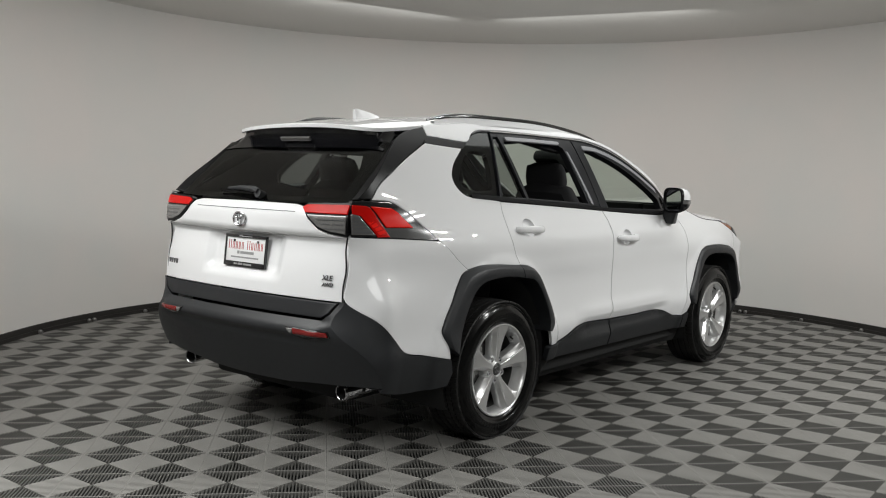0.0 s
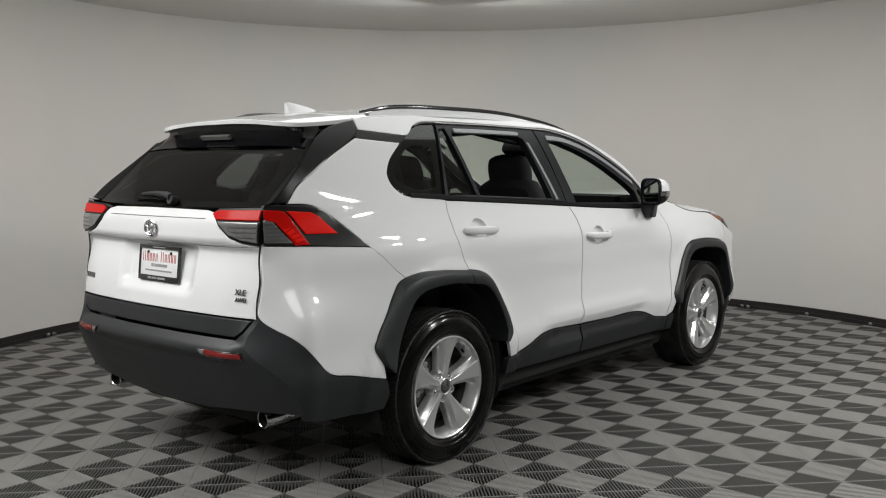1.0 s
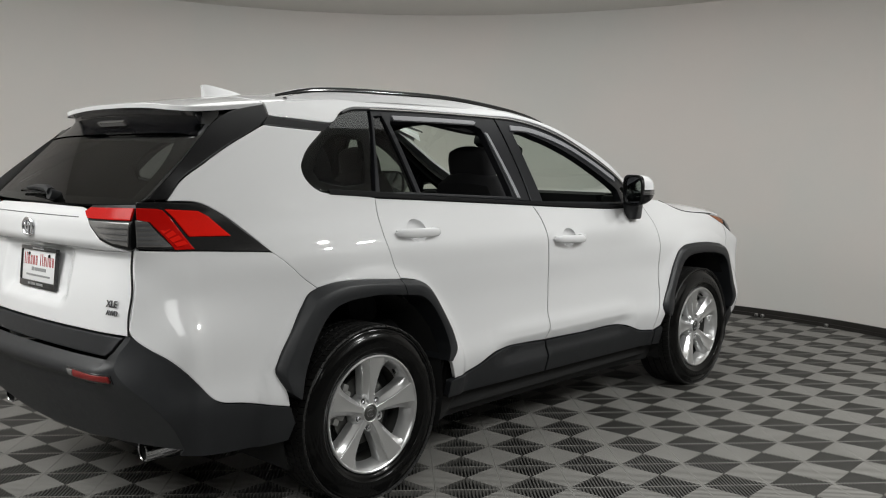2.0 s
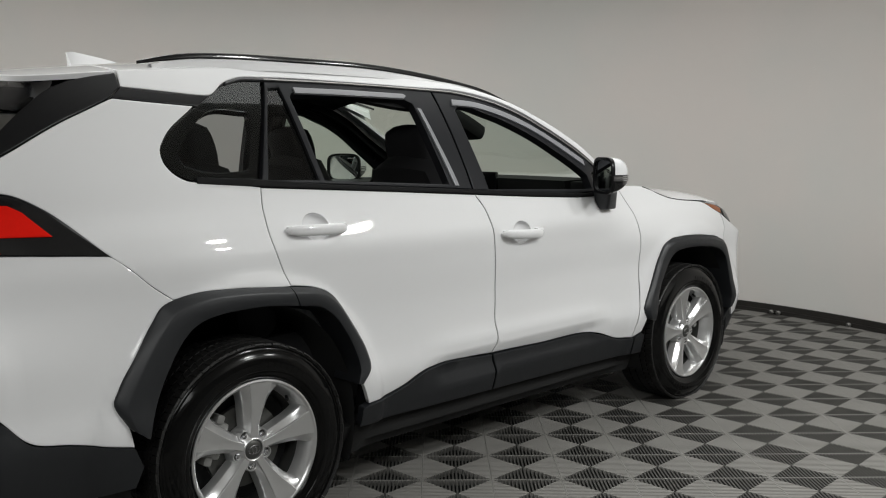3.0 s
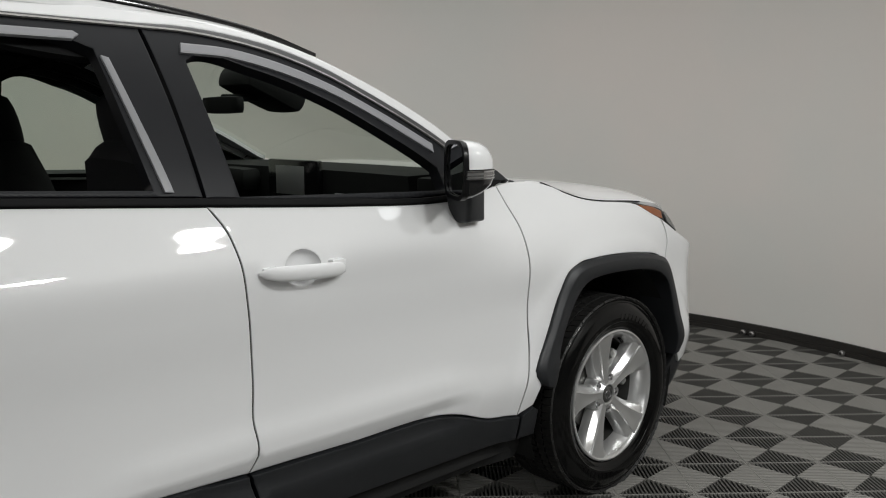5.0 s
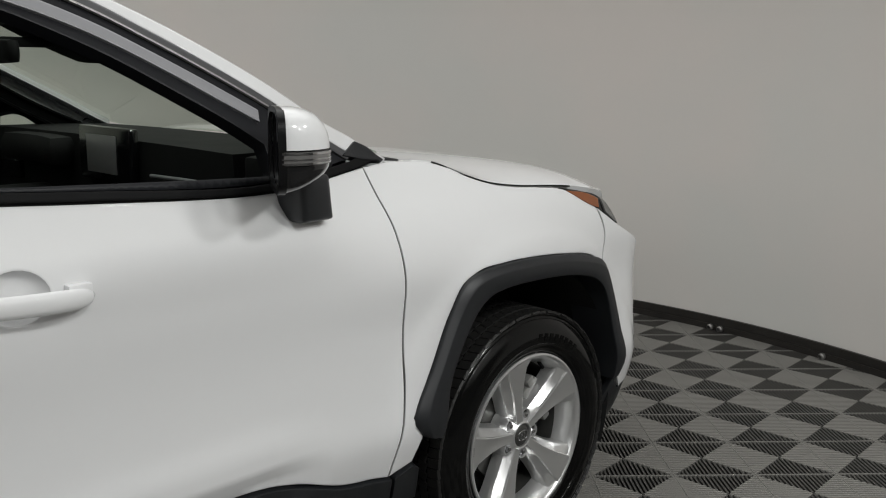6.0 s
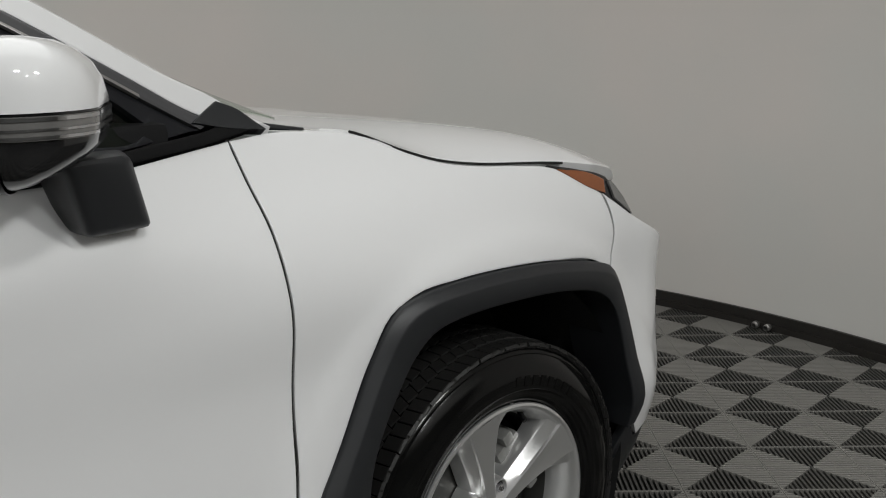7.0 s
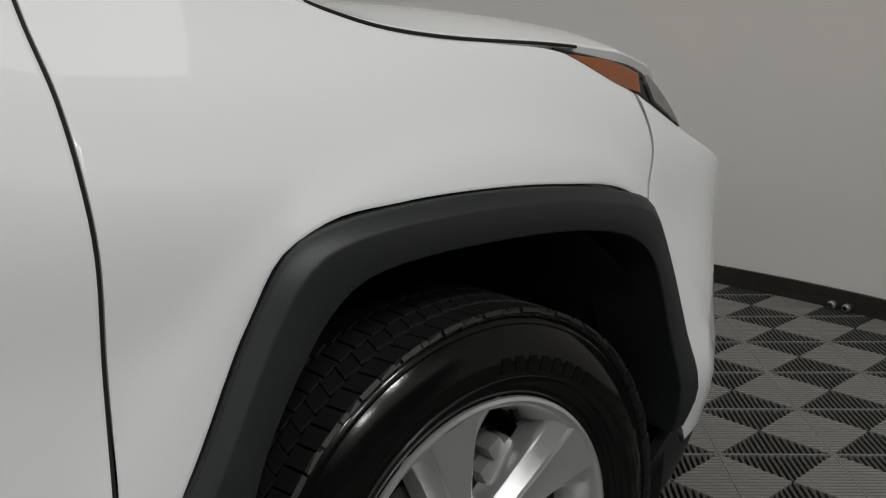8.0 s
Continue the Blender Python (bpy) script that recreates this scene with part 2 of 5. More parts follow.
def section(x):
    """Half widths of the body at the heights ZL."""
    base = np.array([0.76, 0.83, 0.866, 0.880, 0.868, 0.862, 0.874, 0.876, 0.850, 0.818, 0.784, 0.735, 0.678, 0.62, 0.57, 0.50])
    d = np.zeros(16)
    if x > 1.9:
        k = min((x - 1.9) / 0.38, 1.0)
        d += k * np.array([0, 0, 0.006, 0.012, 0.017, 0.017, 0.012, -0.032, -0.075, -0.11, -0.11, -0.11, -0.10, -0.09, -0.08, -0.08])
    if x > 2.65:
        k = (x - 2.65) / 0.4
        d -= 0.012 * min(k, 1) * np.array([1] * 6 + [1.0, 0.0, -1] + [0] * 7)
    if x > 3.19:
        d -= 2.6 * (x - 3.19) ** 2 + 0.15 * (x - 3.19)
    if x < 0.6:
        k = min((0.6 - x) / 0.8, 1)
        d[9:] -= 0.018 * k
    if x < -0.2:
        k = -0.2 - x
        d[6:12] -= (0.10 * k + 0.14 * k * k) * np.array([0.8, 1, 0.95, 0.66, 0.42, 0.2])
        d[12:] -= 0.02 * k
        d[0:6] -= 0.015 * k + 0.03 * k * k
    if x < -0.82:
        k = -0.82 - x
        d[0:5] -= 0.35 * k + 3.7 * k * k
        d[5] -= 0.60 * k + 5.2 * k * k
        d[6:] -= (0.30 * k + 2.6 * k * k) * np.array([1, 0.9, 0.4, 0.3, 0.3, 0.3, 0.3, 0.3, 0.3, 0.3])
    return base + d


TAB = np.array([section(x) for x in XL])


def slopes(xs, ys):
    """Tangents for a smooth line through ys (first axis follows xs)."""
    g = np.diff(ys, axis=0) / np.diff(xs).reshape(-1, *([1] * (ys.ndim - 1)))
    return np.concatenate([g[:1], (g[1:] + g[:-1]) / 2, g[-1:]])


def hermite(xs, ys, m, i, t, h):
    return (1 + 2 * t) * (1 - t) ** 2 * ys[i] + t * (1 - t) ** 2 * h * m[i] + t * t * (3 - 2 * t) * ys[i + 1] + t * t * (t - 1) * h * m[i + 1]


def curve(xs, ys, x):
    xs, ys = np.asarray(xs, float), np.asarray(ys, float)
    x = np.clip(np.asarray(x, float), xs[0], xs[-1])
    i = np.clip(np.searchsorted(xs, x) - 1, 0, len(xs) - 2)
    h = xs[i + 1] - xs[i]
    return hermite(xs, ys, slopes(xs, ys), i, (x - xs[i]) / h, h)


MZ = slopes(ZL, TAB.T)


def side_y(x, z):
    """Half width of the skin at x and z."""
    x, z = np.atleast_1d(np.asarray(x, float)), np.atleast_1d(np.asarray(z, float))
    zz = np.clip(z, ZL[0], ZL[-1])
    i = np.clip(np.searchsorted(ZL, zz) - 1, 0, len(ZL) - 2)
    h = (ZL[i + 1] - ZL[i])[:, None]
    t = ((zz - ZL[i]) / (ZL[i + 1] - ZL[i]))[:, None]
    rows = hermite(ZL, TAB.T, MZ, i, t, h)
    xx = np.clip(x, XL[0], XL[-1])
    j = np.clip(np.searchsorted(XL, xx) - 1, 0, len(XL) - 2)
    m = slopes(XL, rows.T).T
    n = np.arange(len(x))
    hx = XL[j + 1] - XL[j]
    u = (xx - XL[j]) / hx
    y = (1 + 2 * u) * (1 - u) ** 2 * rows[n, j] + u * (1 - u) ** 2 * hx * m[n, j] + u * u * (3 - 2 * u) * rows[n, j + 1] + u * u * (u - 1) * hx * m[n, j + 1]
    for cx in (0.0, 2.69):
        r = np.hypot(x - cx, (z - 0.36) * 0.95)
        amp = 0.034 if cx == 0 else 0.020
        y = y + amp * (0.45 * np.exp(-((r - 0.45) / 0.12) ** 2) + 0.55 / (1 + np.exp((r - 0.552) / 0.009))) * np.clip((1.06 - z) / 0.2, 0, 1)
    along = np.clip((x - 0.75) / 0.15, 0, 1) * np.clip((2.0 - x) / 0.15, 0, 1)
    y = y + along * (0.007 * np.exp(-((z - 0.572) / 0.036) ** 2) - 0.45 * np.clip(0.532 - z, 0, 0.05) * np.clip((z - 0.40) / 0.05, 0, 1))
    return y


ZR = ([-0.70, -0.28, 0.2, 0.6, 1.07, 1.3, 1.5, 1.7, 1.9, 2.1, 2.25, 2.45], [1.545, 1.600, 1.632, 1.634, 1.620, 1.595, 1.548, 1.462, 1.358, 1.248, 1.165, 1.115])
ZC = ([-0.70, -0.45, -0.2, 0.4, 1.0, 1.3, 1.45, 1.7, 1.9, 2.1, 2.3, 2.5], [1.590, 1.622, 1.648, 1.690, 1.684, 1.654, 1.628, 1.525, 1.435, 1.338, 1.238, 1.130])


def roof_edge(x):
    return side_y(x, curve(*ZR, x))


def top_map(x, v, drop=0.0):
    """Roof and windscreen: v runs from -1 to 1 across the car."""
    ye, zr, zc = roof_edge(x), curve(*ZR, x), curve(*ZC, x)
    return np.stack([x, v * (ye - 0.009) - 0.009, zr + (zc - zr) * (1 - np.abs(v) ** (2.6 + 2.4 * np.clip((x + 0.1) / 0.3, 0, 1) * np.clip((1.5 - x) / 0.3, 0, 1))) - drop], 1)


RZ = ([0.22, 0.34, 0.45, 0.55, 0.596, 0.610, 0.650, 0.668, 0.678, 0.70, 0.765, 0.86, 0.93, 1.0, 1.045, 1.065, 1.12, 1.17, 1.20, 1.23], [-0.85, -0.912, -0.962, -1.005, -1.022, -1.042, -1.042, -1.026, -1.006, -1.002, -0.995, -0.985, -0.972, -0.955, -0.950, -0.972, -0.977, -0.968, -0.945, -0.915])
# the same at the bumper's corners, where the step runs out
RC = ([0.22, 0.34, 0.45, 0.55, 0.61, 0.65, 0.70, 0.765, 0.86], [-0.85, -0.912, -0.962, -1.005, -1.028, -1.030, -1.016, -0.995, -0.985])


def rear_map(y, z, out=0.0):
    """Tail of the car over y and z."""
    w = np.clip((np.abs(y) - 0.56) / 0.09, 0, 1)
    w = w * w * (3 - 2 * w) * (z < 0.765)
    x = curve(*RZ, z) * (1 - w) + curve(*RC, z) * w + 0.09 * y * y + 0.35 * np.maximum(np.abs(y) - 0.5, 0) ** 2
    bay = np.clip((0.30 - np.abs(y)) / 0.06, 0, 1) * np.clip((z - 0.83) / 0.05, 0, 1) * np.clip((1.06 - z) / 0.012, 0, 1)
    return np.stack([x + 0.030 * bay - out, y, z], 1)


def rear_glass_map(y, s, out=0.0):
    """Rear screen: s runs from its foot to the spoiler."""
    x = -0.915 + s * 0.33 + 0.10 * y * y
    return np.stack([x - out, y, 1.215 + 0.30 * s + out], 1)


def corner_x(z):
    """Where the side of the body meets the edge of the tailgate."""
    xs = np.linspace(-1.0, -0.7, 200)
    ys = side_y(xs, np.full(200, z))
    return float(xs[np.argmin(np.abs(ys - 0.694))])


def bumper_corner(z):
    """Where the tail of the bumper meets its side: x and y."""
    xs = np.linspace(-1.02, -0.70, 3000)
    ys = side_y(xs, np.full(3000, z)) + 0.006
    k = np.argmin(np.abs(rear_map(ys, np.full(3000, z))[:, 0] - xs))
    return float(xs[k]), float(ys[k])


CORNER_Z = [0.772, 0.745, 0.72] + [0.708 - 0.010 * k for k in range(13)] + [0.56, 0.52, 0.48, 0.45, 0.42, 0.385]


# ---- panels cut from the skin ----
import mathutils.geometry as GEO

def outline(points, gap=0.02, straight=False):
    """A closed line through points, smooth but for sharp corners."""
    p = np.array(points, float)
    n = len(p)
    a, b = p - np.roll(p, 1, 0), np.roll(p, -1, 0) - p
    la, lb = np.linalg.norm(a, axis=1), np.linalg.norm(b, axis=1)
    bend = np.degrees(np.arccos(np.clip((a * b).sum(1) / (la * lb + 1e-12), -1, 1)))
    sharp = bend > (5 if straight else 42)
    out = []
    for i in range(n):
        j = (i + 1) % n
        h = lb[i]
        t0 = b[i] / h if sharp[i] else (a[i] / la[i] * lb[i] + b[i] / lb[i] * la[i]) / (la[i] + lb[i])
        t1 = a[j] / la[j] if sharp[j] else (a[j] / la[j] * lb[j] + b[j] / lb[j] * la[j]) / (la[j] + lb[j])
        k = max(1, int(math.ceil(h / gap)))
        for q in range(k):
            t = q / k
            out.append((1 + 2 * t) * (1 - t) ** 2 * p[i] + t * (1 - t) ** 2 * h * t0 + t * t * (3 - 2 * t) * p[j] + t * t * (t - 1) * h * t1)
    return np.array(out)


def within(pts, poly):
    x, y = pts[:, 0][:, None], pts[:, 1][:, None]
    a, b = poly, np.roll(poly, -1, 0)
    cond = (a[:, 1] > y) != (b[:, 1] > y)
    with np.errstate(divide="ignore", invalid="ignore"):
        xi = a[:, 0] + (y - a[:, 1]) / (b[:, 1] - a[:, 1]) * (b[:, 0] - a[:, 0])
    return ((cond & (x < xi)).sum(1) % 2) == 1


def shrink(poly, d):
    """Moves a closed line inwards by d."""
    t = np.roll(poly, -1, 0) - np.roll(poly, 1, 0)
    t /= np.linalg.norm(t, axis=1)[:, None] + 1e-12
    nrm = np.stack([-t[:, 1], t[:, 0]], 1)
    area = (poly[:, 0] * np.roll(poly[:, 1], -1) - poly[:, 1] * np.roll(poly[:, 0], -1)).sum()
    return poly + nrm * d * (1 if area > 0 else -1)


def panel(name, points, fmap, out, mat, parent, label="", holes=(), step=0.035, depth=0.018, lip=0.0006, gap=0.0, straight=False, edge=0.02):
    """A sheet piece over a region of (u, v), laid on the skin by fmap, with a rolled edge and a turned-in rim. out: a rough outward way."""

    ol = outline(points, edge, straight)
    if gap:
        ol = shrink(ol, gap)
    loops = [ol] + [outline(h, edge, straight) for h in holes]
    inset = [shrink(loops[0], 0.0045)] + [shrink(h, -0.0045) for h in loops[1:]]
    lo, hi = ol.min(0), ol.max(0)
    gx, gy = np.arange(lo[0] + step / 2, hi[0], step), np.arange(lo[1] + step / 2, hi[1], step)
    g = np.array([(a, b) for b in gy for a in gx]) if len(gx) and len(gy) else np.zeros((0, 2))
    edgepts = np.concatenate(loops)

    def keep(pts, clear):
        if not len(pts):
            return pts
        ok = within(pts, loops[0])
        for h in loops[1:]:
            ok &= ~within(pts, h)
        pts = pts[ok]
        if not len(pts):
            return pts
        dist = np.sqrt(((pts[:, None] - edgepts[None]) ** 2).sum(2)).min(1)
        return pts[dist > clear]

    inner = keep(np.concatenate(inset), 0.0034) if lip else np.zeros((0, 2))
    g = keep(g, 0.016)
    allp = np.concatenate([edgepts, inner, g])
    edges, k = [], 0
    for lp in loops:
        edges += [(k + i, k + (i + 1) % len(lp)) for i in range(len(lp))]
        k += len(lp)
    res = GEO.delaunay_2d_cdt([Vector(p) for p in allp], edges, [], 0, 1e-6)
    v2 = np.array([tuple(v) for v in res[0]])
    tris = np.array([f for f in res[2] if len(f) == 3])
    cen = v2[tris].mean(1)
    ok = within(cen, loops[0])
    for h in loops[1:]:
        ok &= ~within(cen, h)
    tris = tris[ok]
    e = 1e-3
    f = lambda uv: fmap(uv[:, 0], uv[:, 1])
    p3 = f(v2)
    du, dv = f(v2 + (e, 0)) - f(v2 - (e, 0)), f(v2 + (0, e)) - f(v2 - (0, e))
    nrm = np.cross(du, dv)
    nrm /= np.linalg.norm(nrm, axis=1)[:, None] + 1e-12
    if (nrm @ np.array(out, float)).mean() < 0:
        nrm = -nrm
    fn = np.cross(p3[tris[:, 1]] - p3[tris[:, 0]], p3[tris[:, 2]] - p3[tris[:, 0]])
    if (fn * nrm[tris[:, 0]]).sum() < 0:
        tris = tris[:, ::-1]
    count = {}
    for t in tris:
        for a, b in ((t[0], t[1]), (t[1], t[2]), (t[2], t[0])):
            key = (min(a, b), max(a, b))
            count[key] = None if key in count else (a, b)
    rim = [ab for ab in count.values() if ab]
    bound = sorted({i for ab in rim for i in ab})
    p3[bound] -= lip * nrm[bound]
    nb = len(bound)
    top = {i: len(p3) + k for k, i in enumerate(bound)}
    verts = np.concatenate([p3, p3[bound], p3[bound] - depth * nrm[bound]])
    faces = [tuple(t) for t in tris] + [(top[b], top[a], top[a] + nb, top[b] + nb) for a, b in rim]
    side = np.zeros_like(p3)
    for a, b in rim:
        w = np.cross(p3[b] - p3[a], nrm[a])
        side[a] += w
        side[b] += w
    side /= np.linalg.norm(side, axis=1)[:, None] + 1e-12
    ob = mesh_object(name, verts, faces, mat, parent, smooth=False)
    ob.data.shade_smooth()
    if lip:
        nrm = nrm + 0.5 * side
        nrm /= np.linalg.norm(nrm, axis=1)[:, None]
    ob.data.normals_split_custom_set_from_vertices(np.concatenate([nrm, side[bound], side[bound]]).tolist())
    return tagged(ob, label)


def side_map(sgn, lift=0.0):
    return lambda x, z: np.stack([x, sgn * (side_y(x, z) + lift - ((0.018 + 0.022 * np.clip((z - 1.2) / 0.2, 0, 1) * np.clip((-0.2 - x) / 0.3, 0, 1)) if sgn > 0 else 0.0)), z], 1)


ZH = ([2.30, 2.42, 2.47, 2.56, 2.63, 2.95, 3.10, 3.19, 3.27, 3.40, 3.48], [1.145, 1.138, 1.128, 1.090, 1.068, 1.035, 1.010, 0.988, 0.945, 0.89, 0.865])
CAR = tagged(new("car"), "white compact sport utility car with black cladding, windows down", "car")


def flare(name, outer, inner, sm, parent, label):
    """A strip round a wheel arch: an upper bevel, a flat face and a deep return."""

    def even(line, n=64):
        p = np.array(line, float)
        t = np.linspace(0, len(p) - 1, 30 * len(p))
        q = np.stack([curve(range(len(p)), p[:, 0], t), curve(range(len(p)), p[:, 1], t)], 1)
        d = np.concatenate([[0], np.cumsum(np.linalg.norm(np.diff(q, axis=0), axis=1))])
        e = np.linspace(0, d[-1], n)
        return np.stack([np.interp(e, d, q[:, 0]), np.interp(e, d, q[:, 1])], 1)

    a, b = even(outer), even(inner)
    rows = [sm(lift)(*(a + (b - a) * t).T) for t, lift in ((0.0, -0.006), (0.0, 0.006), (0.03, 0.0085), (0.10, 0.0125), (0.25, 0.0190), (0.29, 0.0205), (0.33, 0.0210), (0.60, 0.0210), (0.95, 0.0205), (0.99, 0.0190), (1.0, 0.0150), (1.0, -0.13))]
    n, m = len(a), len(rows)
    verts = np.concatenate(rows)
    faces = [(r * n + i, r * n + i + 1, (r + 1) * n + i + 1, (r + 1) * n + i) for r in range(m - 1) for i in range(n - 1)]
    faces += [tuple(r * n for r in range(m)), tuple(r * n + n - 1 for r in reversed(range(m)))]
    bm = bmesh.new()
    vs = [bm.verts.new(tuple(map(float, v))) for v in verts]
    for f in faces:
        bm.faces.new([vs[i] for i in f])
    return part(name, bm, CLAD, parent, label, sharp=50)


CUPS = ((0.285, 1.078), (1.340, 0.984))


def car_side(sgn):
    """Doors, wings, cladding and windows of one side; sgn -1 is the side by the passenger."""
    o = (0, sgn, 0.15)
    sm = lambda lift=0.0: side_map(sgn, lift)
    gap_r = [(0.108, 1.218), (0.092, 1.13), (0.089, 1.07), (0.102, 1.006), (0.120, 0.95), (0.143, 0.890)]
    gap_f = [(1.108, 1.152), (1.145, 1.09), (1.160, 1.03), (1.170, 0.96), (1.184, 0.84), (1.190, 0.70), (1.184, 0.62), (1.188, 0.53), (1.172, 0.482)]
    gap_w = [(2.208, 1.135), (2.209, 1.075), (2.213, 1.02), (2.217, 0.94), (2.220, 0.868), (2.219, 0.785), (2.212, 0.655), (2.198, 0.55), (2.176, 0.46), (2.166, 0.398)]
    arch_r = [(0.143, 0.888), (0.246, 0.872), (0.308, 0.847), (0.349, 0.808), (0.418, 0.705), (0.461, 0.626), (0.475, 0.556), (0.430, 0.507)]
    arch_b = [(-0.445, 0.532), (-0.480, 0.600), (-0.465, 0.644), (-0.404, 0.740), (-0.342, 0.832), (-0.300, 0.880), (-0.201, 0.906), (-0.060, 0.906), (0.132, 0.890)]
    arch_f = [(2.258, 0.485), (2.228, 0.540), (2.296, 0.654), (2.361, 0.775), (2.403, 0.839), (2.455, 0.864), (2.55, 0.873), (2.68, 0.872), (2.82, 0.860), (2.96, 0.834), (3.03, 0.803), (3.072, 0.72), (3.112, 0.60), (3.140, 0.505), (3.120, 0.440)]
    G = 0.0027
    # doors
    cups = [[(cx + 0.056 * math.cos(a), cz + 0.047 * math.sin(a)) for a in np.linspace(0, 2 * math.pi, 24, endpoint=False)] for cx, cz in CUPS] if sgn < 0 else []
    rd = panel("rear_door", gap_r[::-1] + [(0.365, 1.202), (0.686, 1.181)] + gap_f + [(1.013, 0.490), (0.849, 0.492), (0.747, 0.478), (0.677, 0.448), (0.585, 0.424), (0.472, 0.416)] + arch_r[::-1][:-1], sm(), o, WHITE, CAR, "white rear door with its window lowered", gap=G, step=0.018, holes=cups[:1])
    fd = panel("front_door", gap_f[::-1] + [(1.506, 1.126), (1.86, 1.111), (1.93, 1.112), (2.03, 1.120)] + gap_w + [(2.052, 0.411), (1.917, 0.455), (1.475, 0.476)], sm(), o, WHITE, CAR, "white front door with its window lowered", gap=G, step=0.018, holes=cups[1:])
    panel("front_wing", gap_w[::-1] + [(float(x), float(curve(*ZH, x)) - 0.004) for x in (2.30, 2.36, 2.42, 2.45, 2.48, 2.51, 2.54, 2.57, 2.60, 2.63, 2.70, 2.80)] + [(2.90, 1.030), (3.020, 0.968), (3.038, 0.92), (3.043, 0.878), (3.036, 0.848), (3.022, 0.803)] + arch_f[:10][::-1] + [(2.236, 0.42)], sm(), o, WHITE, CAR, "white front wing", gap=G, step=0.02)
    panel("front_bumper_side", [(3.024, 0.803), (3.036, 0.848), (3.043, 0.878), (3.038, 0.92), (3.022, 0.968), (3.14, 0.897), (3.30, 0.825), (3.42, 0.78), (3.52, 0.76), (3.56, 0.70), (3.55, 0.55), (3.45, 0.47), (3.30, 0.43), (3.17, 0.375), (3.125, 0.435), (3.140, 0.505), (3.112, 0.60), (3.072, 0.72)], sm(), o, WHITE, CAR, "white front bumper corner", gap=G)
    panel("front_bumper_skirt", [(3.125, 0.430), (3.17, 0.373), (3.30, 0.428), (3.45, 0.468), (3.55, 0.548), (3.58, 0.40), (3.50, 0.26), (3.25, 0.22), (3.10, 0.22), (3.09, 0.33)], sm(-0.004), o, CLAD, CAR, "black lower bumper skirt", gap=G)
    panel("quarter_panel", [(-0.441, 1.033), (-0.40, 1.000), (-0.33, 0.935), (-0.272, 0.892)] + arch_b[6:] + gap_r[::-1] + [(0.0, 1.234), (-0.110, 1.241), (-0.154, 1.248), (-0.194, 1.273), (-0.216, 1.308), (-0.216, 1.346), (-0.193, 1.381), (-0.055, 1.489), (-0.14, 1.4945), (-0.22, 1.5000), (-0.30, 1.5058), (-0.326, 1.5075), (-0.345, 1.5005), (-0.399, 1.477), (-0.514, 1.426), (-0.635, 1.362), (-0.753, 1.290), (-0.802, 1.234), (-0.68, 1.222), (-0.612, 1.186)], sm(), o, WHITE, CAR, "white rear quarter panel", gap=0.0007, step=0.022)
    panel("rear_bumper_corner", [(-0.442, 1.033), (-0.400, 0.999), (-0.33, 0.934), (-0.273, 0.891)] + arch_b[:6][::-1] + [(-0.432, 0.472), (-0.603, 0.512), (-0.715, 0.540), (-0.776, 0.604), (-0.858, 0.693), (-0.930, 0.765)] + [(corner_x(z), z) for z in (0.776, 0.85, 0.95, 1.066)] + [(-0.60, 1.048)], sm(), o, WHITE, CAR, "white rear bumper corner", gap=0.0004, step=0.024)
    # cladding
    flare("rear_arch_flare", arch_b, [(-0.39, 0.49), (-0.375, 0.55), (-0.335, 0.65), (-0.276, 0.752), (-0.218, 0.810), (-0.142, 0.833), (-0.025, 0.839), (0.05, 0.836), (0.161, 0.822)], sm, CAR, "black plastic wheel arch flare")
    flare("door_arch_flare", [(0.136, 0.889)] + arch_r[1:], [(0.166, 0.821), (0.252, 0.806), (0.322, 0.756), (0.385, 0.66), (0.415, 0.57), (0.400, 0.51)], sm, rd, "black plastic wheel arch flare on the door")
    flare("front_arch_flare", arch_f, [(2.312, 0.470), (2.340, 0.60), (2.396, 0.705), (2.466, 0.788), (2.55, 0.811), (2.70, 0.811), (2.85, 0.797), (2.962, 0.768), (3.020, 0.715), (3.055, 0.60), (3.080, 0.50), (3.085, 0.43)], sm, CAR, "black plastic wheel arch flare")
    panel("door_cladding", [(0.44, 0.405), (0.472, 0.414), (0.585, 0.421), (0.677, 0.445), (0.747, 0.475), (0.849, 0.489), (1.013, 0.487), (1.170, 0.479), (1.186, 0.42), (1.190, 0.318), (0.75, 0.322), (0.44, 0.33)], sm(0.010), o, CLAD, rd, "black plastic sill cladding", gap=G, depth=0.03, lip=0.002)
    panel("door_cladding", [(1.176, 0.479), (1.475, 0.473), (1.917, 0.452), (2.052, 0.408), (2.174, 0.394), (2.185, 0.305), (1.70, 0.312), (1.196, 0.318), (1.192, 0.42)], sm(0.010), o, CLAD, fd, "black plastic sill cladding", gap=G, depth=0.03, lip=0.002)
    panel("sill_end", [(2.180, 0.394), (2.235, 0.415), (2.26, 0.40), (2.28, 0.30), (2.19, 0.305)], sm(0.008), o, CLAD, CAR, "black plastic sill end", gap=G, depth=0.03)
    panel("rear_bumper_wrap", [(-0.432, 0.468), (-0.603, 0.508), (-0.715, 0.536), (-0.776, 0.600), (-0.858, 0.689), (-0.930, 0.761), *[(bumper_corner(z)[0], z) for z in CORNER_Z], (-0.84, 0.365), (-0.75, 0.345), (-0.42, 0.335), (-0.40, 0.40)], sm(0.006), o, CLAD, CAR, "black plastic rear bumper corner", gap=0.0, depth=0.03, lip=0)
